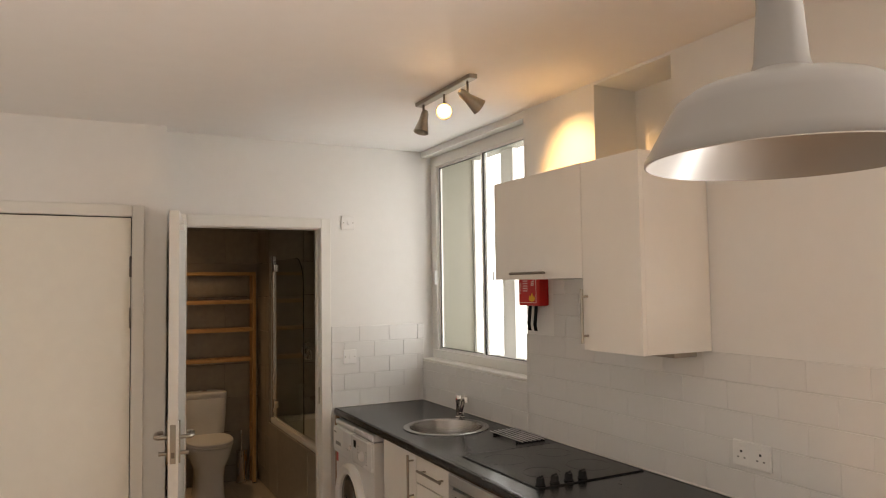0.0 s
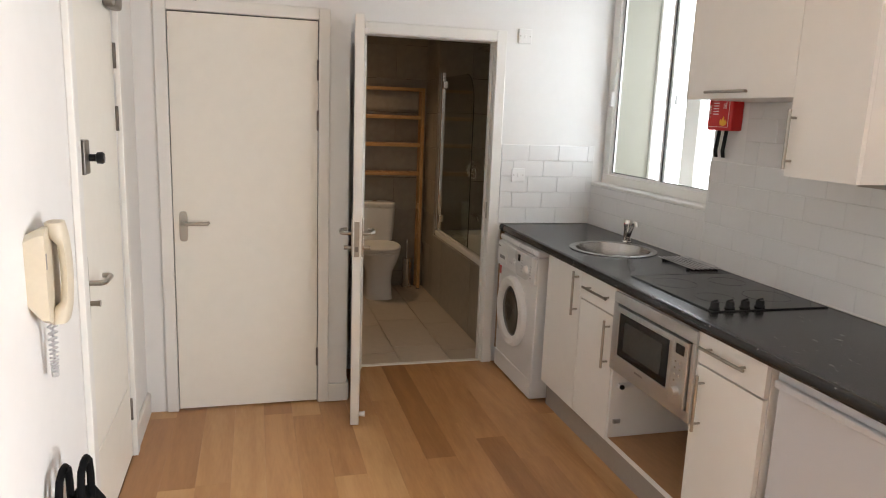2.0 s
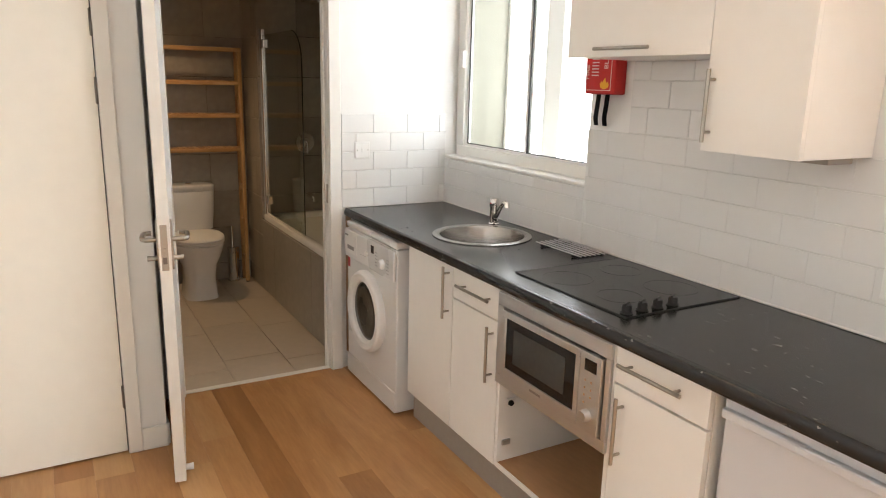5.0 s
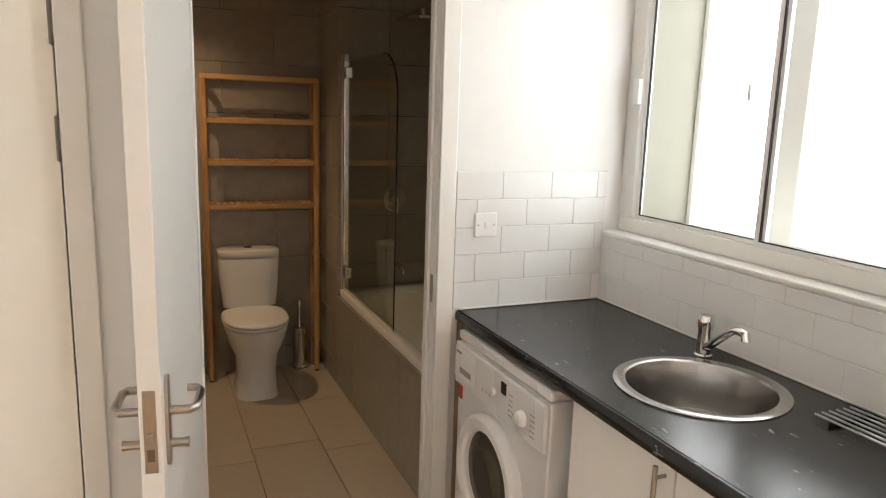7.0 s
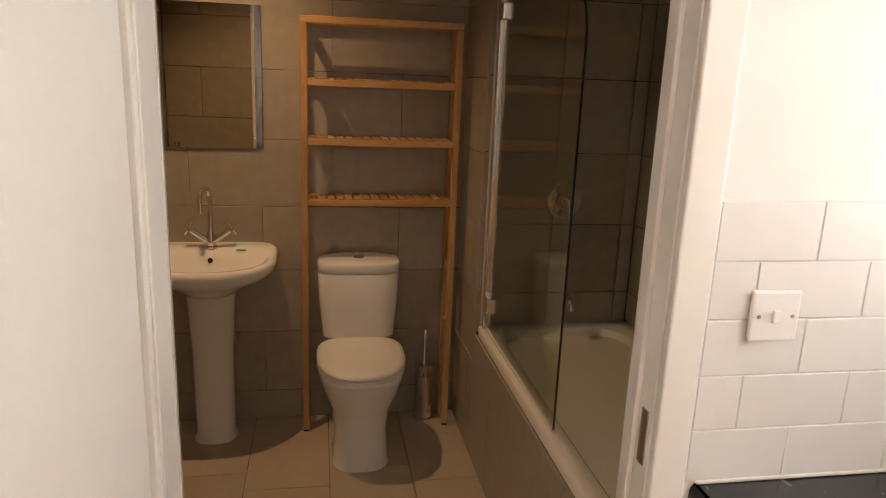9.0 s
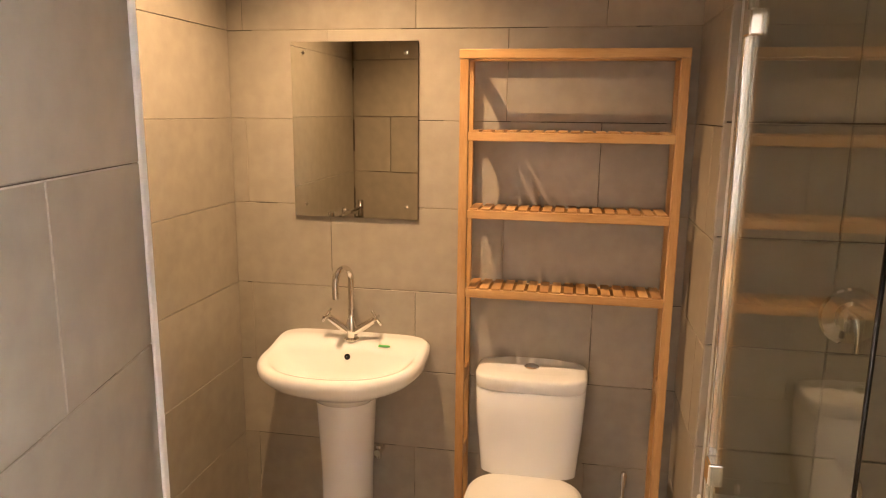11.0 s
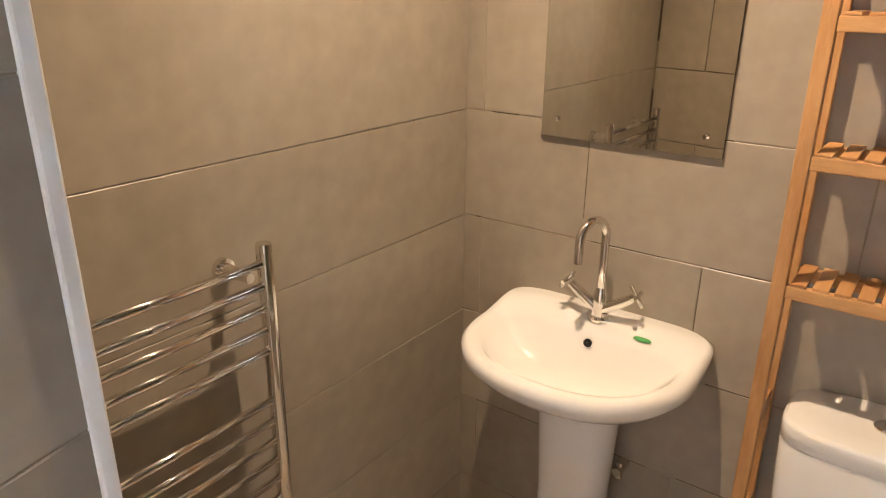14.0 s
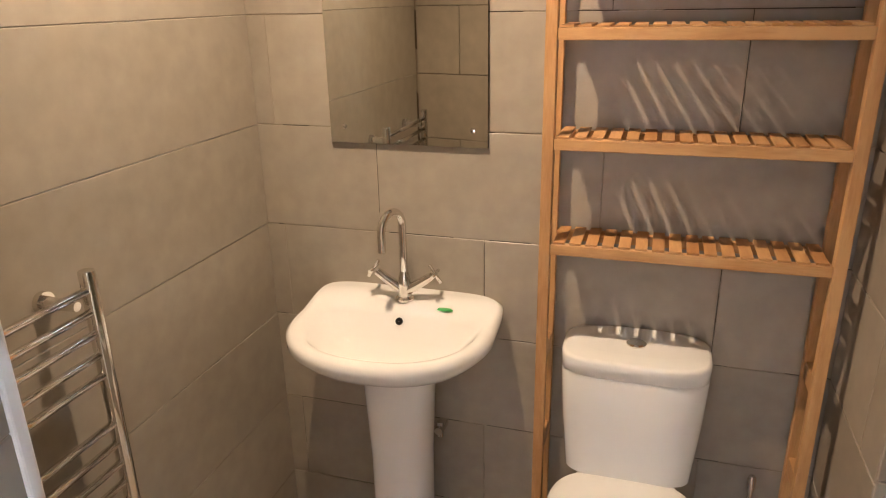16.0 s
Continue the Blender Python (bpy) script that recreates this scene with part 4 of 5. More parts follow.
for y, aim, lit in ((-1.21, (-0.60, -1.22, 2.28), False), (-1.42, (-1.1, -2.4, 1.95), True), (-1.63, (-0.2, -1.64, 2.18), True)):
    base = Vector((-0.565, y, 2.41))
    h = part("spot_head", lathe([(0.012, 0.045), (0.018, 0.03), (0.020, 0.0), (0.036, -0.065), (0.034, -0.065), (0.018, 0.0)], look(base, aim), 24), NICKEL, sb, "conical nickel spot head")
    part("stem", tube([(-0.565, y, 2.478), (-0.565, y, 2.41)], 0.005, 8), NICKEL, h)
    if lit:
        part("bulb", lathe([(0.001, -0.062), (0.02, -0.06), (0.030, -0.05), (0.024, -0.02), (0.001, -0.015)], look(base, aim), 20), BULB, h, "lit warm bulb")

# pendant lamp close to the walker
PX, PY, PZ = -1.183, -3.535, 1.788
pd = thing("pendant_lamp", "pale grey enamel barn-style pendant lamp", "pendant lamp", pose(PX, PY, PZ) @ Matrix.Diagonal((0.9, 0.9, 1, 1)))
part("shade", lathe([(0.190, 0.0), (0.193, 0.001), (0.193, 0.006), (0.184, 0.020), (0.158, 0.062), (0.148, 0.078), (0.125, 0.092), (0.06, 0.108), (0.042, 0.116), (0.037, 0.13), (0.031, 0.20), (0.029, 0.20), (0.034, 0.13), (0.042, 0.108), (0.122, 0.088), (0.144, 0.074), (0.180, 0.018), (0.190, 0.0)], None, 64), ENAMEL_GREY, pd, "wide pale grey enamel shade")
neck = part("neck", lathe([(0.0305, 0.195), (0.031, 0.225), (0.028, 0.228), (0.028, 0.24), (0.0325, 0.243), (0.0325, 0.262), (0.029, 0.265), (0.029, 0.30), (0.018, 0.31), (0.008, 0.33)], None, 32), ENAMEL_GREY, pd, "stepped neck of the lamp")
for a in range(3):
    part("thumb_screw", tube([(0.028 * math.cos(a * 2.1), 0.028 * math.sin(a * 2.1), 0.234), (0.041 * math.cos(a * 2.1), 0.041 * math.sin(a * 2.1), 0.234)], 0.005, 8), CHROME, neck)
part("cable", tube([(0, 0, 0.32), (0, 0, ceiling_height(PX, PY) - PZ)], 0.004, 8), BLACK, pd)
part("ceiling_rose", lathe([(0.001, ceiling_height(PX, PY) - PZ - 0.03), (0.03, ceiling_height(PX, PY) - PZ - 0.028), (0.045, ceiling_height(PX, PY) - PZ + 0.003)], None, 24), PLASTIC, pd)

# intercom
ic = thing("intercom_phone", "cream plastic door entry phone with hanging cord", "intercom", pose(-2.62, -2.155, 1.122) @ Matrix.Diagonal((1, 1.15, 1, 1)))
bm = bmesh.new()
add_rings(bm, [[Vector((x, y, z)) for y, z in ((-0.055 * s, -0.07 - lo), (-0.03 * s, -0.085 - lo), (0.03 * s, -0.085 - lo), (0.055 * s, -0.07 - lo), (0.058 * s, 0.09 + lo * 0.4), (0.04 * s, 0.105 + lo * 0.4), (-0.04 * s, 0.105 + lo * 0.4), (-0.058 * s, 0.09 + lo * 0.4))] for x, s, lo in ((0.0, 1.0, 0.0), (0.028, 1.0, 0.035), (0.045, 0.9, 0.04))])
base = part("wall_base", bm, CREAM, ic, "cream wall housing")
part("speaker_slot", boxes([(0.044, 0.0465, -0.048, -0.043, 0.02, 0.06)]), GREY_INK, base)
bm = bmesh.new()
ring = []
for k in range(15):
    z = -0.13 + 0.26 * k / 14
    bow = 0.046 + 0.020 * (1 - (z / 0.13) ** 2) ** 0.5 if abs(z) < 0.13 else 0.052
    w = 0.026 if abs(z) < 0.085 else 0.03
    dep = 0.022 if abs(z) < 0.075 else 0.038
    ring.append([Vector((bow + 0.008 + ex * dep * 0.5 - (0.008 if dep > 0.03 else 0), 0.012 + ey * w, z)) for ex, ey in ((-1, -0.7), (-0.5, -1), (0.6, -1), (1, -0.6), (1, 0.6), (0.6, 1), (-0.5, 1), (-1, 0.7))])
add_rings(bm, ring)
part("handset", bm, CREAM, ic, "curved cream handset", angle=60)
cord = []
for k in range(150):
    a = k / 149
    z = -0.125 - 0.155 * math.sin(a * math.pi) ** 0.8
    cord.append((0.03 + 0.006 * math.cos(k * 1.4), 0.015 + 0.035 * (0.5 - a) + 0.006 * math.sin(k * 1.4), z))
part("coiled_cord", tube(cord, 0.003, 6), GREY_PLASTIC, ic, "coiled light grey cord")

# meter boxes above the entrance door
mb = thing("consumer_unit", "white consumer unit with black meter above the entrance door", "fuse box")
part("enclosure", box(-2.62, -2.545, -1.66, -1.02, 2.145, 2.205, 0.004), PLASTIC, mb, "white boxed trunking")
part("meter", box(-2.62, -2.55, -1.66, -1.40, 2.207, 2.40, 0.004), BLACK, mb, "black electricity meter")
un = part("unit_case", box(-2.62, -2.52, -1.38, -1.02, 2.207, 2.41, 0.01), PLASTIC, mb, "white fuse box case")
part("unit_cover", box(-2.521, -2.508, -1.36, -1.04, 2.225, 2.30, 0.006), PLASTIC, un)
part("warning_label", box(-2.5205, -2.519, -1.30, -1.22, 2.33, 2.37), YELLOW, un)
part("breaker", boxes([(-2.5205, -2.515, -1.2 + 0.025 * i, -1.182 + 0.025 * i, 2.32, 2.37) for i in range(5)]), GREY_INK, un)

# bags by the wall
bg = thing("black_briefcase", "black soft briefcase with two handles against the wall", "bag", pose(-2.555, -2.17, 0) @ Matrix.Diagonal((1, 1, 1.09, 1)))
part("bag_body", loft([oval(0, 0, 0.002, 0.060, 0.165, 0.26, 12), oval(0, 0, 0.04, 0.066, 0.170, 0.265, 12), oval(0, 0, 0.24, 0.058, 0.150, 0.25, 12), oval(0, 0, 0.38, 0.035, 0.120, 0.22, 12), oval(0, 0, 0.44, 0.022, 0.105, 0.19, 12)], 40), BLACK_CLOTH, bg, "soft black fabric body")
part("bag_flap", loft([oval(0.012, 0, 0.446, 0.018, 0.10, 0.185, 12), oval(0.022, 0, 0.40, 0.030, 0.122, 0.21, 12), oval(0.034, 0, 0.25, 0.038, 0.150, 0.25, 12), oval(0.034, 0, 0.12, 0.040, 0.158, 0.262, 12)], 40), BLACK_CLOTH, bg, "folded black front flap")
for x, top in ((-0.025, 0.54), (0.028, 0.56)):
    part("bag_handle", tube([(x, -0.055, 0.42), (x, -0.055, top - 0.05), (x, -0.040, top - 0.012), (x, -0.01, top), (x, 0.02, top - 0.002), (x, 0.045, top - 0.02), (x, 0.055, top - 0.06), (x, 0.055, 0.42)], 0.010, 10), BLACK_CLOTH, bg, "stiff black handle")
part("bag_zip", tube([(0.0, -0.13, 0.443), (0.0, 0.0, 0.447), (0.0, 0.10, 0.443)], 0.004, 6), NICKEL, bg)
bg2 = thing("black_cloth_bag", "slumped black cloth bag on the floor", "bag", pose(-2.415, -2.12, 0, 0, 0, -6) @ Matrix.Diagonal((1, 1, 1.3, 1)))
bm = loft([oval(0, 0, 0.001, 0.070, 0.17, 0.19, 6), oval(0.0, 0, 0.03, 0.080, 0.18, 0.20, 5.5), oval(0.0, 0.0, 0.10, 0.074, 0.165, 0.19, 5.5), oval(-0.008, 0.0, 0.15, 0.068, 0.155, 0.18, 5.5), oval(-0.015, 0.0, 0.172, 0.055, 0.13, 0.16, 5)], 48)
for v in bm.verts:
    v.co.z = max(0.001, v.co.z + 0.012 * noise.noise(v.co * 14) * min(1, v.co.z * 20))
    v.co.x += 0.008 * noise.noise(v.co * 11 + Vector((3, 0, 0)))
part("bag_body", bm, BLACK_CLOTH, bg2, "creased black cloth")
part("shoulder_strap", tube([(0.02, 0.12, 0.155), (0.06, 0.15, 0.12), (0.082, 0.14, 0.06), (0.085, 0.10, 0.012), (0.08, 0.02, 0.010)], 0.007, 8), BLACK_CLOTH, bg2)

# splinters lying on the boards
for (xa, ya), (xb, yb) in (((-1.373, -1.647), (-1.351, -1.672)), ((-1.364, -2.182), (-1.322, -2.169))):
    chip = part("wood_splinter", tube([(xa, ya, 0.003), ((xa + xb) / 2 + 0.003, (ya + yb) / 2, 0.005), (xb, yb, 0.003)], [0.0012, 0.0026, 0.001], 6), MDF)
    tagged(chip, "thin dark wood splinter lying on the floor boards", "splinter")

# ---- bathroom fittings ----
# basin
bs = thing("pedestal_basin", "white ceramic basin on a pedestal against the tiles", "basin", pose(-1.678, BY, 0))
B = -0.16


def basin_ring(z, rx, back, fr, power=2.3, shift=0.0, back_power=7.0):
    """A basin outline: squared towards the wall, rounded to the front."""
    def at(a):
        c, s = math.cos(a), math.sin(a)
        p = back_power if s > 0 else power
        x = math.copysign(abs(c) ** (2 / p), c) * rx
        y = math.copysign(abs(s) ** (2 / p), s) * (back if s > 0 else fr)
        return Vector((x * (1 - 0.07 * max(0.0, s) ** 3), B + shift + y, z + (0.03 * max(0.0, y) / 0.16 if z > 0.74 else 0)))
    return at


part("bowl", loft([basin_ring(0.655, 0.10, 0.10, 0.09, 2, back_power=3), basin_ring(0.675, 0.12, 0.13, 0.11, 2, back_power=3), basin_ring(0.71, 0.19, 0.155, 0.17, 2.2, back_power=4), basin_ring(0.745, 0.245, 0.158, 0.235, 2.3), basin_ring(0.772, 0.270, 0.16, 0.258, 2.3), basin_ring(0.795, 0.270, 0.16, 0.258, 2.3), basin_ring(0.806, 0.258, 0.15, 0.240, 2.4), basin_ring(0.803, 0.236, 0.055, 0.222, 2.3, 0, 4), basin_ring(0.785, 0.222, 0.045, 0.208, 2.3, 0, 3.5), basin_ring(0.735, 0.17, 0.05, 0.14, 2.2, -0.03, 3), basin_ring(0.70, 0.10, 0.04, 0.07, 2.0, -0.04, 2.4), basin_ring(0.692, 0.03, 0.02, 0.02, 2.0, -0.05, 2)], 72), CERAMIC, bs, "white glazed basin", angle=60)
part("pedestal", loft([oval(0, -0.135, 0.0, 0.092, 0.10, 0.098, 2.6), oval(0, -0.135, 0.012, 0.090, 0.10, 0.095, 2.6), oval(0, -0.135, 0.03, 0.080, 0.09, 0.084, 2.4), oval(0, -0.135, 0.4, 0.086, 0.09, 0.086, 2.3), oval(0, -0.135, 0.62, 0.098, 0.10, 0.096, 2.2), oval(0, -0.135, 0.685, 0.104, 0.10, 0.10, 2.2)], 40), CERAMIC, bs, "white ceramic pedestal", angle=60)
part("overflow_hole", lathe([(0.0105, 0), (0.0095, 0.004), (0.001, 0.003)], pose(0, -0.1215, 0.781, 67, 0, 0), 16), BLACK, bs)
bt = thing("basin_mixer", "chrome basin mixer with swan neck and cross handles", "tap", pose(-1.680, BY - 0.066, 0.822))
part("tap_body", lathe([(0.026, 0), (0.026, 0.006), (0.018, 0.012), (0.017, 0.06), (0.013, 0.075), (0.010, 0.085)], None, 20), CHROME, bt, "chrome tap body")
neck_pts = [(0, 0, 0.07), (0, 0, 0.212)] + [(-0.012 * (1 - math.cos(a)), -0.044 * (1 - math.cos(a)), 0.212 + 0.046 * math.sin(a)) for a in (math.pi * k / 10 for k in range(1, 11))] + [(-0.024, -0.088, 0.165)]
part("swan_neck", tube(neck_pts, 0.0105, 14), CHROME, bt, "curved chrome swan-neck spout")
for s in (-1, 1):
    arm = part("valve_arm", tube([(0, 0, 0.022), (0.045 * s, 0.0, 0.052), (0.078 * s, 0, 0.075)], [0.014, 0.013, 0.011], 12), CHROME, bt)
    c = Vector((0.088 * s, 0, 0.082))
    bm = tube([c + Vector((0, -0.028, 0)), c + Vector((0, 0.028, 0))], 0.005, 8)
    tube([c + Vector((-0.016 * s, 0, 0.024)), c + Vector((0.016 * s, 0, -0.024))], 0.005, 8, bm)
    part("cross_handle", bm, CHROME, arm, "chrome cross handle")
cl = part("green_clip", loft([oval(-1.556, 1.965, 0.818, 0.022, 0.007, 0.007, 2), oval(-1.556, 1.965, 0.823, 0.018, 0.005, 0.005, 2)], 20), LEAF_GREEN)
tagged(cl, "small green plastic wrapper on the basin ledge", "wrapper")
va = thing("pipe_valve", "chrome isolating valve on the wall beside the pedestal", "valve", pose(-1.595, BY - 0.012, 0.41))
part("valve_body", tube([(0, 0.01, 0), (0, -0.05, 0)], [0.016, 0.012], 14), CHROME, va)
part("valve_cap", tube([(0, -0.03, -0.025), (0, -0.03, 0.022)], 0.010, 12), CHROME, va)

# mirror
mr = thing("bathroom_mirror", "frameless rectangular wall mirror with four screws", "mirror")
part("mirror_glass", box(-1.889, -1.462, BY - 0.0180, BY - 0.0165, 1.236, 1.806), MIRROR, mr, "silvered mirror glass")
part("mirror_backing", box(-1.8894, -1.4616, BY - 0.0164, BY - 0.0100, 1.2356, 1.8064, 0.001), SMOKED, mr, "dark glass edge and backing")
for x in (-1.85, -1.50):
    for z in (1.278, 1.771):
        part("mirror_screw", lathe([(0.008, 0), (0.007, 0.003), (0.001, 0.004)], pose(x, BY - 0.018, z, 90, 0, 0), 14), CHROME, mr)

# over-toilet rack
sh = thing("pine_shelf_rack", "tall pine rack with slatted shelves standing over the toilet", "shelf rack")
FY, RY = 1.905, 2.040
for x in (-1.304, -0.682):
    part("front_post", box(x, x + 0.026, FY, FY + 0.026, 0.0082, 1.741, 0.002), PINE, sh)
    part("rear_post", box(x, x + 0.026, RY - 0.022, RY, 0.0, 1.741, 0.002), PINE, sh)
    part("foot_pad", box(x + 0.001, x + 0.025, FY + 0.001, FY + 0.025, 0.0, 0.008), BLACK, sh)
    for z in (0.16, 0.45, 0.72):
        part("side_rail", box(x + 0.004, x + 0.022, FY + 0.0262, RY - 0.0222, z, z + 0.045, 0.001), PINE_Y, sh)
part("top_rail", box(-1.306, -0.656, FY - 0.002, FY + 0.028, 1.7415, 1.768, 0.002), PINE_X, sh, "pine top rail")
part("top_rail", box(-1.306, -0.656, RY - 0.024, RY + 0.001, 1.7415, 1.768, 0.002), PINE_X, sh)
part("top_side", box(-1.304, -1.278, FY + 0.029, RY - 0.025, 1.743, 1.766, 0.002), PINE_Y, sh)
part("top_side", box(-0.682, -0.656, FY + 0.029, RY - 0.025, 1.743, 1.766, 0.002), PINE_Y, sh)
slat = finish(box(-0.0134, 0.0134, FY + 0.004, RY - 0.002, 0.0, 0.0055, 0.001), "slat")
slat.materials.append(PINE_Y)
for z in (1.020, 1.268, 1.503):
    shelf = part("shelf_rail", box(-1.2775, -0.6825, FY + 0.002, FY + 0.020, z, z + 0.026, 0.002), PINE_X, sh, "pine front shelf rail")
    part("rear_rail", box(-1.2775, -0.6825, RY - 0.020, RY - 0.003, z, z + 0.026, 0.002), PINE_X, shelf)
    for i in range(16):
        s = new("slat", slat)
        s.parent = shelf
        s.matrix_basis = pose(-1.258 + 0.0370 * i, 0, z + 0.0265, 0, 0, 0)

# toilet
tl = thing("toilet", "white close-coupled toilet with closed lid", "toilet", pose(-1.066, BY, 0))


def cist(z, rx, dep, power=5):
    return oval(0, -0.105, z, rx, 0.09, dep, power)


part("cistern", loft([cist(0.445, 0.148, 0.080, 4), cist(0.452, 0.156, 0.092, 4), cist(0.60, 0.168, 0.102, 4), cist(0.735, 0.174, 0.108, 4), cist(0.739, 0.172, 0.106, 4)], 56), CERAMIC, tl, "white ceramic cistern", angle=50)
part("cistern_lid", loft([cist(0.7402, 0.173, 0.107, 4), cist(0.742, 0.1755, 0.1095, 4), cist(0.776, 0.1755, 0.1095, 4), cist(0.782, 0.173, 0.107, 4), cist(0.785, 0.166, 0.100, 4), cist(0.787, 0.12, 0.06, 4)], 56), CERAMIC, tl, "white cistern lid", angle=60)
part("flush_button", lathe([(0.024, 0), (0.024, 0.004), (0.020, 0.007), (0.001, 0.007)], pose(0.0, -0.105, 0.7865), 24), CHROME, tl, "chrome dual flush button")


def bowl_ring(z, rx, back, fr, power=2.3):
    return oval(0, -0.36, z, rx, back, fr, power)


part("pan", loft([bowl_ring(0.0, 0.118, 0.28, 0.155, 3), bowl_ring(0.03, 0.112, 0.28, 0.145, 3), bowl_ring(0.15, 0.108, 0.28, 0.125, 2.6), bowl_ring(0.24, 0.120, 0.28, 0.150, 2.4), bowl_ring(0.32, 0.155, 0.29, 0.205, 2.3), bowl_ring(0.385, 0.172, 0.30, 0.235, 2.3), bowl_ring(0.405, 0.174, 0.30, 0.24, 2.3), bowl_ring(0.412, 0.168, 0.295, 0.232, 2.3)], 56), CERAMIC, tl, "white ceramic pan", angle=60)
def seat_ring(z, rx, back, fr, power=2.3):
    """Rounded to the front, square-shouldered at the hinges."""
    def at(a):
        c, s = math.cos(a), math.sin(a)
        p = 3.6 if s > 0 else power
        taper = 1 - 0.13 * max(0.0, s) ** 2
        return Vector((math.copysign(abs(c) ** (2 / p), c) * rx * taper, -0.36 + math.copysign(abs(s) ** (2 / p), s) * (back if s > 0 else fr), z))
    return at


part("seat", loft([seat_ring(0.413, 0.172, 0.182, 0.240, 2.25), seat_ring(0.418, 0.178, 0.188, 0.246, 2.25), seat_ring(0.428, 0.178, 0.188, 0.246, 2.25), seat_ring(0.431, 0.174, 0.17, 0.242, 2.25)], 56), PLASTIC, tl, "white seat ring", angle=60)
part("seat_lid", loft([seat_ring(0.4325, 0.174, 0.186, 0.242, 2.3), seat_ring(0.438, 0.179, 0.190, 0.247, 2.3), seat_ring(0.448, 0.177, 0.190, 0.245, 2.3), seat_ring(0.456, 0.160, 0.165, 0.225, 2.3), seat_ring(0.459, 0.12, 0.12, 0.17, 2.2)], 56), PLASTIC, tl, "closed white toilet lid", angle=60)
part("seat_hinge", tube([(-0.075, -0.185, 0.438), (0.075, -0.185, 0.438)], 0.011, 12), PLASTIC, tl)

# toilet brush
tb = thing("toilet_brush", "stainless steel toilet brush in a cylindrical holder", "toilet brush", pose(-0.757, 1.998, 0))
part("holder", lathe([(0.001, 0.0), (0.046, 0.0), (0.047, 0.006), (0.042, 0.012), (0.044, 0.26), (0.046, 0.266), (0.040, 0.270), (0.012, 0.272)], None, 32), CHROME, tb, "polished steel holder")
part("brush_handle", lathe([(0.012, 0.271), (0.008, 0.28), (0.006, 0.38), (0.011, 0.40), (0.011, 0.425), (0.007, 0.436), (0.001, 0.437)], None, 16), CHROME, tb, "steel brush handle")
part("vent_hole", boxes([(0.008 * i - 0.002, 0.008 * i + 0.002, -0.0455, -0.040, 0.222 + 0.010 * j, 0.226 + 0.010 * j) for i in (-1, 1) for j in (0, 1)]), BLACK, tb)

# towel rail
tr = thing("towel_rail", "chrome ladder towel rail fixed to the tiled wall", "towel rail")
RAIL = pose(-2.03, 1.301, -0.003)
tr.matrix_world = RAIL
RL = -0.44
for y in (RL, 0.0):
    part("upright", tube([(0, y, 0.395), (0, y, 0.400), (0, y, 1.137), (0, y, 1.142)], [0.013, 0.0155, 0.0155, 0.014], 16), CHROME, tr, "chrome upright tube")
    for z in (0.465, 1.085):
        yy = y - 0.035 if y > -0.1 else y + 0.035
        b = part("wall_bracket", tube([(0, yy, z), (-0.079, yy, z)], [0.009, 0.014], 12), CHROME, tr)
        part("bracket_rose", tube([(-0.070, yy, z), (-0.0815, yy, z)], 0.021, 16), CHROME, b)
for k in range(5):
    part("rung", tube([(0.002, RL, 1.106 - 0.0435 * k), (0.002, 0, 1.106 - 0.0435 * k)], 0.0078, 10), CHROME, tr, "chrome rung")
for k in range(10):
    part("rung", tube([(0.002, RL, 0.825 - 0.045 * k), (0.002, 0, 0.825 - 0.045 * k)], 0.0078, 10), CHROME, tr, "chrome rung")

# bath
bath = thing("bathtub", "white acrylic bath with a tiled side panel", "bath")
BX0, BX1, BY0, BY1 = -0.612, AX - 0.002, 0.105, AY - 0.002
cx, cy = (BX0 + BX1) / 2, (BY0 + BY1) / 2
hx, hy = (BX1 - BX0) / 2, (BY1 - BY0) / 2


def tub(z, dx, dy0, dy1, power):
    return oval(cx + 0.012, cy, z, hx - dx, hy - dy1, hy - dy0, power)


part("tub", loft([tub(0.545, 0, 0, 0, 40), tub(0.578, 0, 0, 0, 40), tub(0.585, 0.006, 0.006, 0.006, 30), tub(0.585, 0.055, 0.07, 0.06, 10), tub(0.576, 0.066, 0.085, 0.07, 8), tub(0.40, 0.085, 0.13, 0.085, 7), tub(0.22, 0.105, 0.22, 0.105, 6), tub(0.175, 0.15, 0.30, 0.15, 5), tub(0.165, 0.25, 0.6, 0.6, 3)], 96), ACRYLIC, bath, "white moulded bath tub", angle=50)
part("overflow", lathe([(0.030, 0), (0.030, 0.006), (0.022, 0.010), (0.008, 0.008), (0.001, 0.008)], pose(-0.262, BY1 - 0.082, 0.490, 90, 0, 0), 24), CHROME, bath, "chrome overflow rose")
part("waste", lathe([(0.034, 0), (0.032, 0.005), (0.020, 0.003), (0.001, 0.001)], pose(-0.27, 1.36, 0.1745), 24), CHROME, bath, "chrome plug hole")
sp = thing("shower_valve", "round chrome concealed shower valve on the tiles", "shower valve", pose(-0.272, AY - 0.011, 1.10, 90, 0, 0))
part("valve_plate", lathe([(0.074, 0.0), (0.074, 0.004), (0.068, 0.009), (0.040, 0.011), (0.036, 0.030), (0.001, 0.030)], None, 40), CHROME, sp, "round chrome back plate")
part("valve_lever", tube([(0, 0, 0.02), (0, 0, 0.055), (0, -0.03, 0.062), (0, -0.075, 0.06)], [0.018, 0.016, 0.009, 0.008], 14), CHROME, sp, "chrome lever")
fs = thing("bath_spout", "small chrome bath filler spout on the tiles", "bath spout", pose(-0.245, AY - 0.011, 0.705))
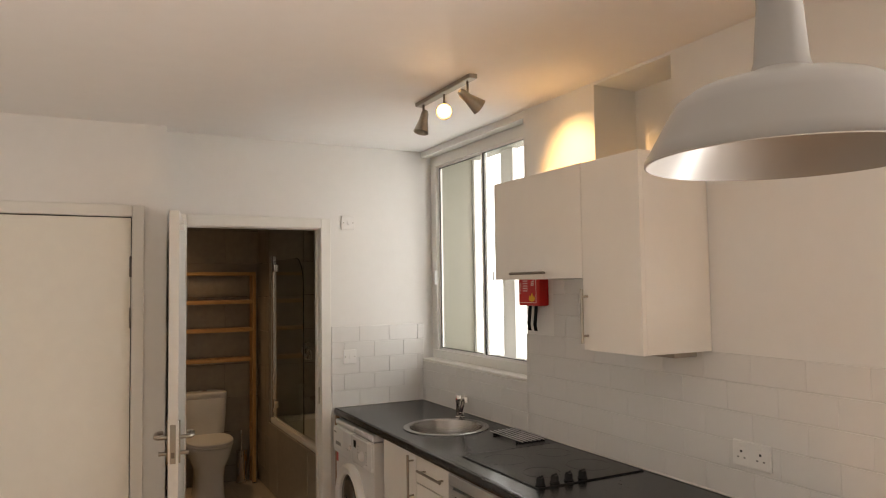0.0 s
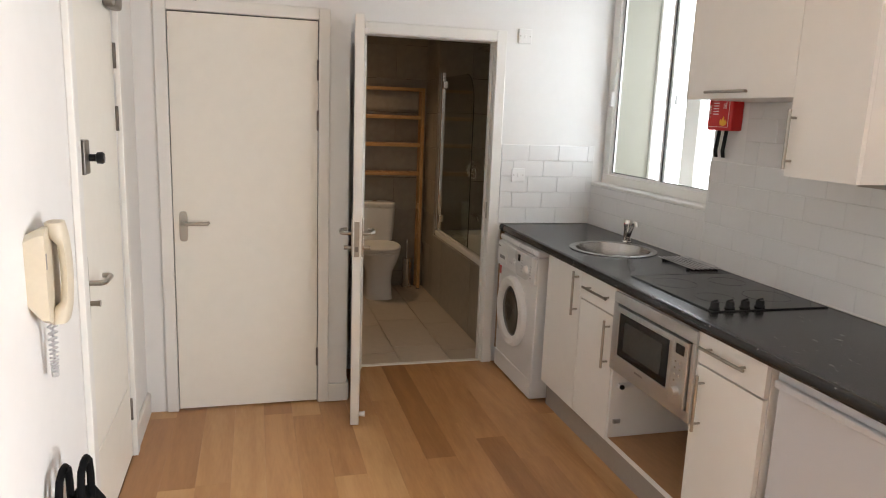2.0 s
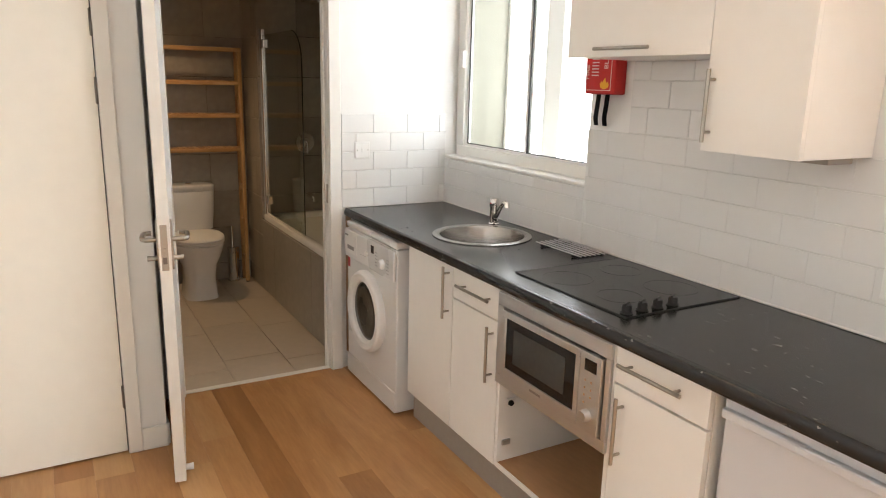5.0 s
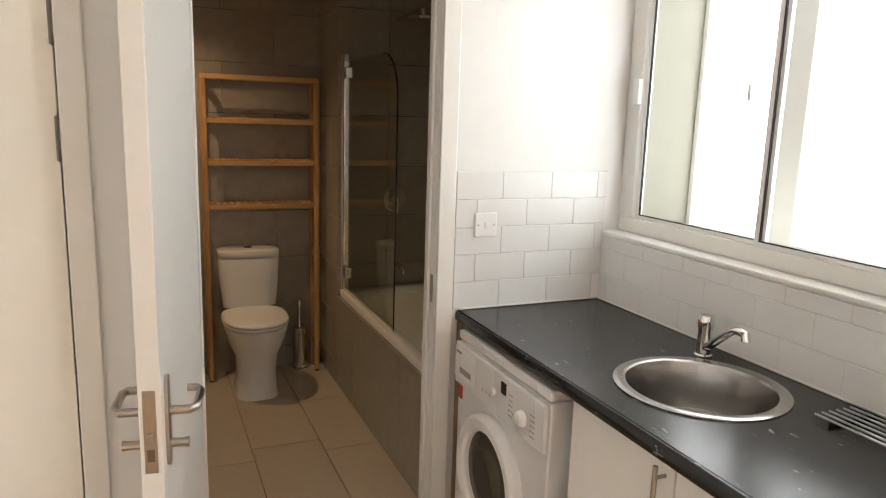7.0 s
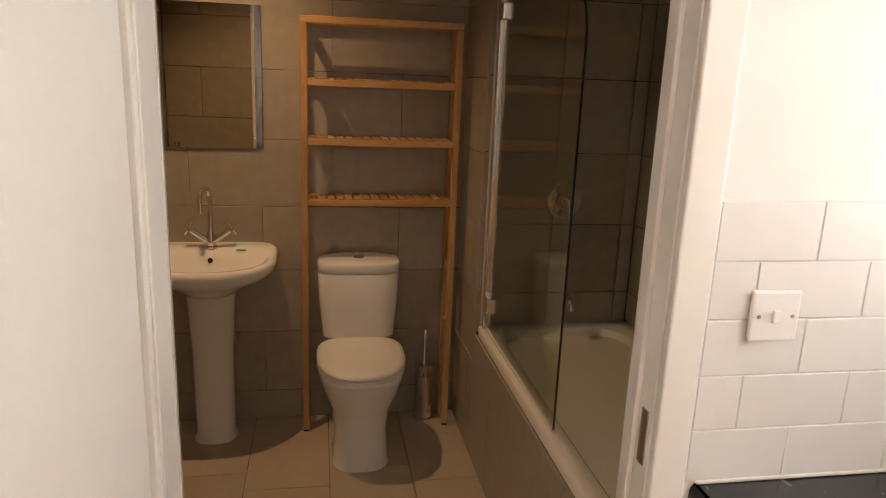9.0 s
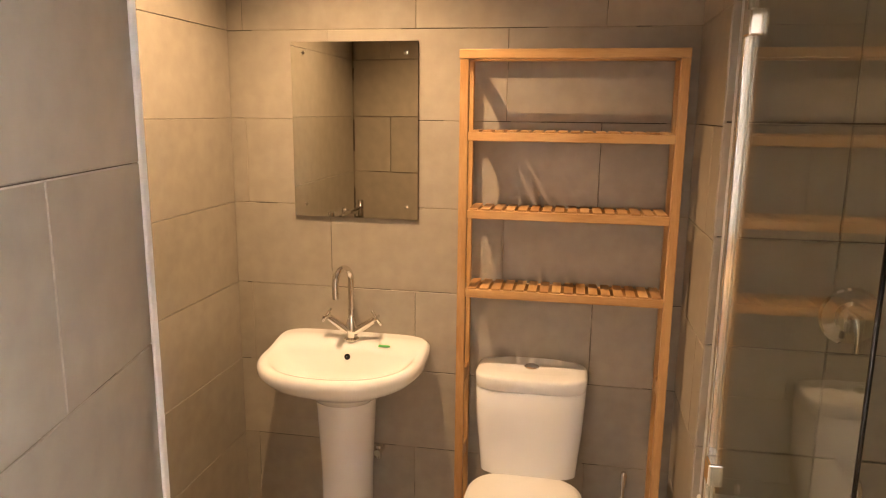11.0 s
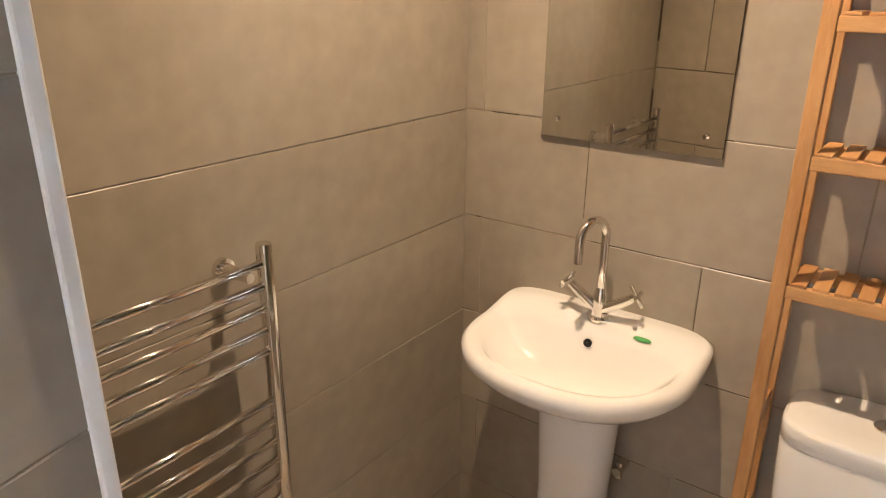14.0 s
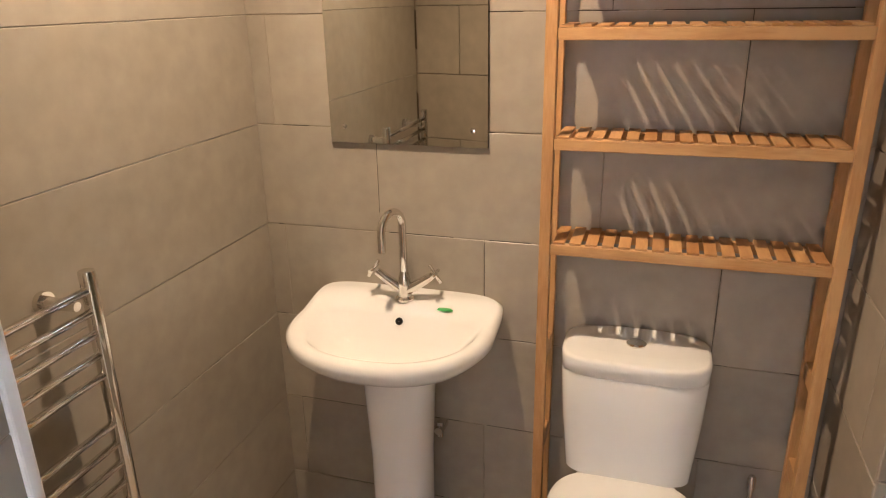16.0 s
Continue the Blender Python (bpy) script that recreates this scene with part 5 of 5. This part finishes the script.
part("spout", tube([(0, 0, 0), (0, -0.05, 0), (0, -0.085, -0.006), (0, -0.098, -0.02), (0, -0.10, -0.035)], [0.022, 0.016, 0.015, 0.014, 0.013], 14), CHROME, fs)

# shower screen
sc = thing("shower_screen", "hinged clear glass bath screen with rounded corner", "shower screen")
GX, GY0, GY1, GZ0, GZ1 = -0.578, 0.745, 1.572, 0.598, 1.85
bm = bmesh.new()
outline = [(GY1, GZ0), (GY1, GZ1)] + [(GY0 + 0.20 - 0.20 * math.sin(t), GZ1 - 0.20 + 0.20 * math.cos(t)) for t in (math.pi / 2 * k / 10 for k in range(11))] + [(GY0, GZ0)]
add_rings(bm, [[Vector((x, y, z)) for y, z in outline] for x in (GX - 0.003, GX + 0.003)])
pane = part("glass_panel", bm, SCREEN_GLASS, sc, "clear greenish glass panel")
bm = bmesh.new()
edge = outline[2:] 
for (ya, za), (yb, zb) in zip(edge, edge[1:]):
    tube([(GX, ya - 0.001, za), (GX, yb - 0.001, zb)], 0.0034, 6, bm)
part("glass_edge", bm, OVEN_GLASS, sc, "dark glass edge")
part("wall_profile", box(GX - 0.014, GX + 0.014, GY1 + 0.003, GY1 + 0.035, 0.588, 1.89, 0.004), CHROME, sc, "chrome wall profile")
part("filler_panel", box(GX - 0.012, GX + 0.012, GY1 + 0.036, AY - 0.012, 0.588, 1.89, 0.003), GREY_PLASTIC, sc)
part("bottom_seal", box(GX - 0.006, GX + 0.006, GY0 + 0.002, GY1, 0.587, 0.598, 0.002), SEAL, sc)
for z in (0.70, 1.79):
    part("hinge_block", box(GX - 0.018, GX + 0.018, GY1 - 0.05, GY1 + 0.004, z - 0.03, z + 0.03, 0.005), CHROME, sc, "chrome screen hinge")
part("rain_shower", lathe([(0.001, 0.03), (0.02, 0.028), (0.10, 0.012), (0.10, 0.0), (0.001, 0.0)], pose(-0.27, 1.25, 2.05), 32), CHROME)
rs = bpy.data.objects["rain_shower"]
tagged(rs, "round chrome overhead shower rose", "shower head")
part("shower_arm", tube([(-0.27, AY - 0.012, 2.10), (-0.27, 1.30, 2.11), (-0.27, 1.25, 2.10), (-0.27, 1.25, 2.078)], 0.011, 12), CHROME, rs)

# bathroom downlight ring
dl = thing("downlight", "recessed round bathroom downlight", "downlight", pose(-1.65, 1.52, 2.40))
part("bezel", lathe([(0.045, 0.0), (0.044, -0.005), (0.034, -0.004), (0.032, 0.0)], None, 32), CHROME, dl)

# ---- small pieces last: tiles and boards ----


def piece(name, mesh, mat_parent, m):
    ob = new(name, mesh)
    ob.parent = mat_parent
    ob.matrix_basis = m
    return ob


def slab(w, h, d, mat, key, cache={}):
    """A tile of width w, height h and depth d round its middle, x across, z up, its face at -d in y; shared."""
    k = (round(w, 3), round(h, 3), round(d, 3), key)
    if k not in cache:
        bm = bmesh.new()
        e = min(0.0015, w / 4, h / 4)
        back = [Vector((sx * w / 2, 0, sz * h / 2)) for sx, sz in ((-1, -1), (1, -1), (1, 1), (-1, 1))]
        mid = [Vector((p.x, -d + e, p.z)) for p in back]
        face = [Vector((math.copysign(abs(p.x) - e, p.x), -d, math.copysign(abs(p.z) - e, p.z))) for p in back]
        add_rings(bm, [back, mid, face], smooth=False)
        mesh = finish(bm, key, 60)
        mesh.materials.append(mat)
        cache[k] = mesh
    return cache[k]


def tile_wall(parent, mat, key, origin, along, length, z0, z1, w, h, gap, depth, start=0.0, bond=0.5, z_from=None, keep=None, side=1.0):
    """Lays courses of tiles on an upright face. along: unit vector along it; the face looks to along turned by -90 degrees."""
    ux, uy = along
    ang = math.degrees(math.atan2(uy, ux))
    base = z_from if z_from is not None else z0
    row = math.floor((z0 - base) / h)
    while base + row * h < z1 - 0.004:
        a0, a1 = max(z0, base + row * h), min(z1, base + (row + 1) * h)
        u = start + (bond * w if row % 2 else 0) - w * 2
        while u < length - 0.004:
            b0, b1 = max(0, u), min(length, u + w)
            if b1 - b0 > 0.012 and a1 - a0 > 0.01 and (keep is None or keep((b0 + b1) / 2, (a0 + a1) / 2)):
                mesh = slab(b1 - b0 - gap * side, a1 - a0 - gap, depth, mat, key)
                c = (b0 + b1) / 2
                piece("tile", mesh, parent, pose(origin[0] + ux * c, origin[1] + uy * c, (a0 + a1) / 2, random.uniform(-0.12, 0.12), 0, ang + random.uniform(-0.08, 0.08)))
            u += w
        row += 1


def backing(name, bm, label):
    return setting(name, bm, GROUT, label, "splashback")


TW, TH = 0.199, 0.0975
far_tiles = backing("splashback_far", box(-0.62, -0.0035, -0.0035, -0.0005, 0.905, 1.391), "white brick-bond tiles above the worktop")
tile_wall(far_tiles, WHITE_TILE, "white_tile", (-0.62, -0.0012), (1, 0), 0.618, 0.905, 1.391, TW, TH, 0.0016, 0.006, start=-0.02, z_from=1.391 - 5 * TH, side=0.5)
right_tiles = backing("splashback_right", boxes([(-0.004, -0.0005, -1.198, -0.006, 0.905, 1.148), (-0.004, -0.0005, -2.95, -1.2, 0.905, 1.388), (-0.004, -0.0005, -2.046, -1.43, 1.388, 1.654)]), "white brick-bond tiles along the kitchen wall")


tile_wall(right_tiles, WHITE_TILE, "white_tile", (-0.0012, -0.006), (0, -1), 1.192, 0.905, 1.148, TW, TH, 0.0018, 0.006, start=0.05, z_from=1.391 - 5 * TH, side=0.12)
tile_wall(right_tiles, WHITE_TILE, "white_tile", (-0.0012, -1.2), (0, -1), 1.755, 0.905, 1.389, TW, TH, 0.0018, 0.006, start=0.12, z_from=1.391 - 5 * TH, side=0.2)
tile_wall(right_tiles, WHITE_TILE, "white_tile", (-0.0012, -1.43), (0, -1), 0.616, 1.391, 1.655, TW, TH, 0.0020, 0.006, start=0.09, z_from=1.391)

BW, BH = 0.588, 0.2845
ob = bpy.data.objects
J, J2 = 0.990 - 4 * BH, 1.001 - 4 * BH
tile_wall(ob["wall_bath_back"], BATH_TILE, "stone_tile", (BX, BY - 0.0005), (1, 0), -0.60 - BX, 0, 2.40, BW, BH, 0.0022, 0.009, start=0.354, z_from=J, side=0.7)
tile_wall(ob["wall_bath_left"], BATH_TILE, "stone_tile", (BX, 0.71), (0, 1), BY - 0.722, 0, 2.40, 1.6, BH, 0.0012, 0.008, start=0.0, bond=0.0, z_from=J)
tile_wall(ob["wall_bath_boxing"], BATH_TILE, "stone_tile", (-0.609, AY - 0.0005), (1, 0), AX + 0.60, 0.55, 2.40, 0.2935, BH, 0.004, 0.009, start=0.0, bond=0.0, z_from=J2)
tile_wall(ob["wall_bath_boxing"], BATH_TILE, "stone_tile", (-0.6005, BY - 0.010), (0, -1), BY - AY - 0.002, 0, 2.40, BW, BH, 0.003, 0.009, start=0.0, z_from=J)
tile_wall(ob["wall_bath_right"], BATH_TILE, "stone_tile", (AX - 0.0005, AY - 0.010), (0, -1), AY - 0.12, 0.59, 2.40, 0.2935, BH, 0.004, 0.009, start=0.0, bond=0.0, z_from=J2)
PD = Vector((-0.151, 0.672))
tile_wall(ob["wall_bath_partition"], BATH_TILE, "stone_tile", (-1.4615, 0.10), tuple(PD.normalized()), PD.length - 0.004, 0, 2.40, BW, BH, 0.0016, 0.009, start=0.12, z_from=J - 0.05)
QD = Vector((-0.507, -0.0825))
tile_wall(ob["wall_bath_partition"], BATH_TILE, "stone_tile", (-1.613, 0.7725), tuple(QD.normalized()), QD.length - 0.012, 0, 2.40, BW, BH, 0.003, 0.009, start=0.0, z_from=J)
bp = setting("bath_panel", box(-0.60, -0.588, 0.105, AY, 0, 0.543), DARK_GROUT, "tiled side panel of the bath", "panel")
tile_wall(bp, BATH_TILE, "stone_tile", (-0.6005, AY - 0.002), (0, -1), AY - 0.11, 0, 0.543, 0.80, 0.543, 0.003, 0.009, start=0.3)
setting("tile_trim", box(-1.616, -1.598, 0.768, 0.784, 0, 2.40, 0.003), PLASTIC, "white tile edge trim on the partition", "trim")


def flat_slab(w, l, depth, mat, key, e=0.0012, cache={}):
    k = (round(w, 3), round(l, 3), key)
    if k not in cache:
        bm = bmesh.new()
        low = [Vector((sx * w / 2, sy * l / 2, -depth)) for sx, sy in ((-1, -1), (1, -1), (1, 1), (-1, 1))]
        mid = [Vector((p.x, p.y, -e)) for p in low]
        up = [Vector((math.copysign(abs(p.x) - e, p.x), math.copysign(abs(p.y) - e, p.y), 0)) for p in low]
        add_rings(bm, [low, mid, up], smooth=False)
        cache[k] = finish(bm, key, 60)
        cache[k].materials.append(mat)
    return cache[k]


def floor_field(parent, name, mat, key, x0, x1, y0, y1, w, l, gap, depth, x_from, y_from, stagger):
    col = math.floor((x0 - x_from) / w)
    while x_from + col * w < x1 - 0.01:
        a0, a1 = max(x0, x_from + col * w), min(x1, x_from + (col + 1) * w)
        v = y_from + stagger(col) - l * math.ceil((y_from + stagger(col) - y0) / l)
        while v < y1 - 0.01:
            b0, b1 = max(y0, v), min(y1, v + l)
            if b1 - b0 > 0.02 and a1 - a0 > 0.01:
                piece(name, flat_slab(a1 - a0 - gap, b1 - b0 - gap, depth, mat, key), parent, pose((a0 + a1) / 2, (b0 + b1) / 2, random.uniform(-0.0004, 0)))
            v += l
        col += 1


floor_field(bath_floor, "floor_tile", FLOOR_TILE, "floor_tile", BX, -0.60, 0.056, BY, 0.325, 0.61, 0.004, 0.008, -1.195, 1.47, lambda c: 0.0 if c % 2 else 0.12)
rng = random.Random(11)
PW, PL = 0.143, 1.22
shifts = {c: rng.uniform(0, 1.1) for c in range(-20, 20)}
shifts.update({0: 0.03, 3: 0.11, -4: 0.06, 1: 0.62, 2: 0.80, 4: 0.45})
tones = {"plank_pale": PLANK_PALE, "plank": PLANK, "plank_dark": PLANK_DARK}
for col in range(-6, 13):
    x0, x1 = max(-2.62, -1.762 + col * PW), min(0.0, -1.762 + (col + 1) * PW)
    v = -1.31 + shifts[col] - 5 * PL
    while v < 0.018 and x1 - x0 > 0.01:
        y0, y1 = max(-6.5, v), min(0.018, v + PL)
        tone = rng.choices(list(tones), (3, 8, 1))[0]
        if col == 3 and y1 > -0.1:
            tone = "plank_dark"
        elif col == 0 and -2.0 < (y0 + y1) / 2 < -1.5:
            tone = "plank_pale"
        if y1 - y0 > 0.02:
            piece("plank", flat_slab(x1 - x0 - 0.0002, y1 - y0 - 0.0002, 0.011, tones[tone], tone, 0.0004), floor, pose((x0 + x1) / 2, (y0 + y1) / 2, rng.uniform(-0.0004, 0)))
        v += PL
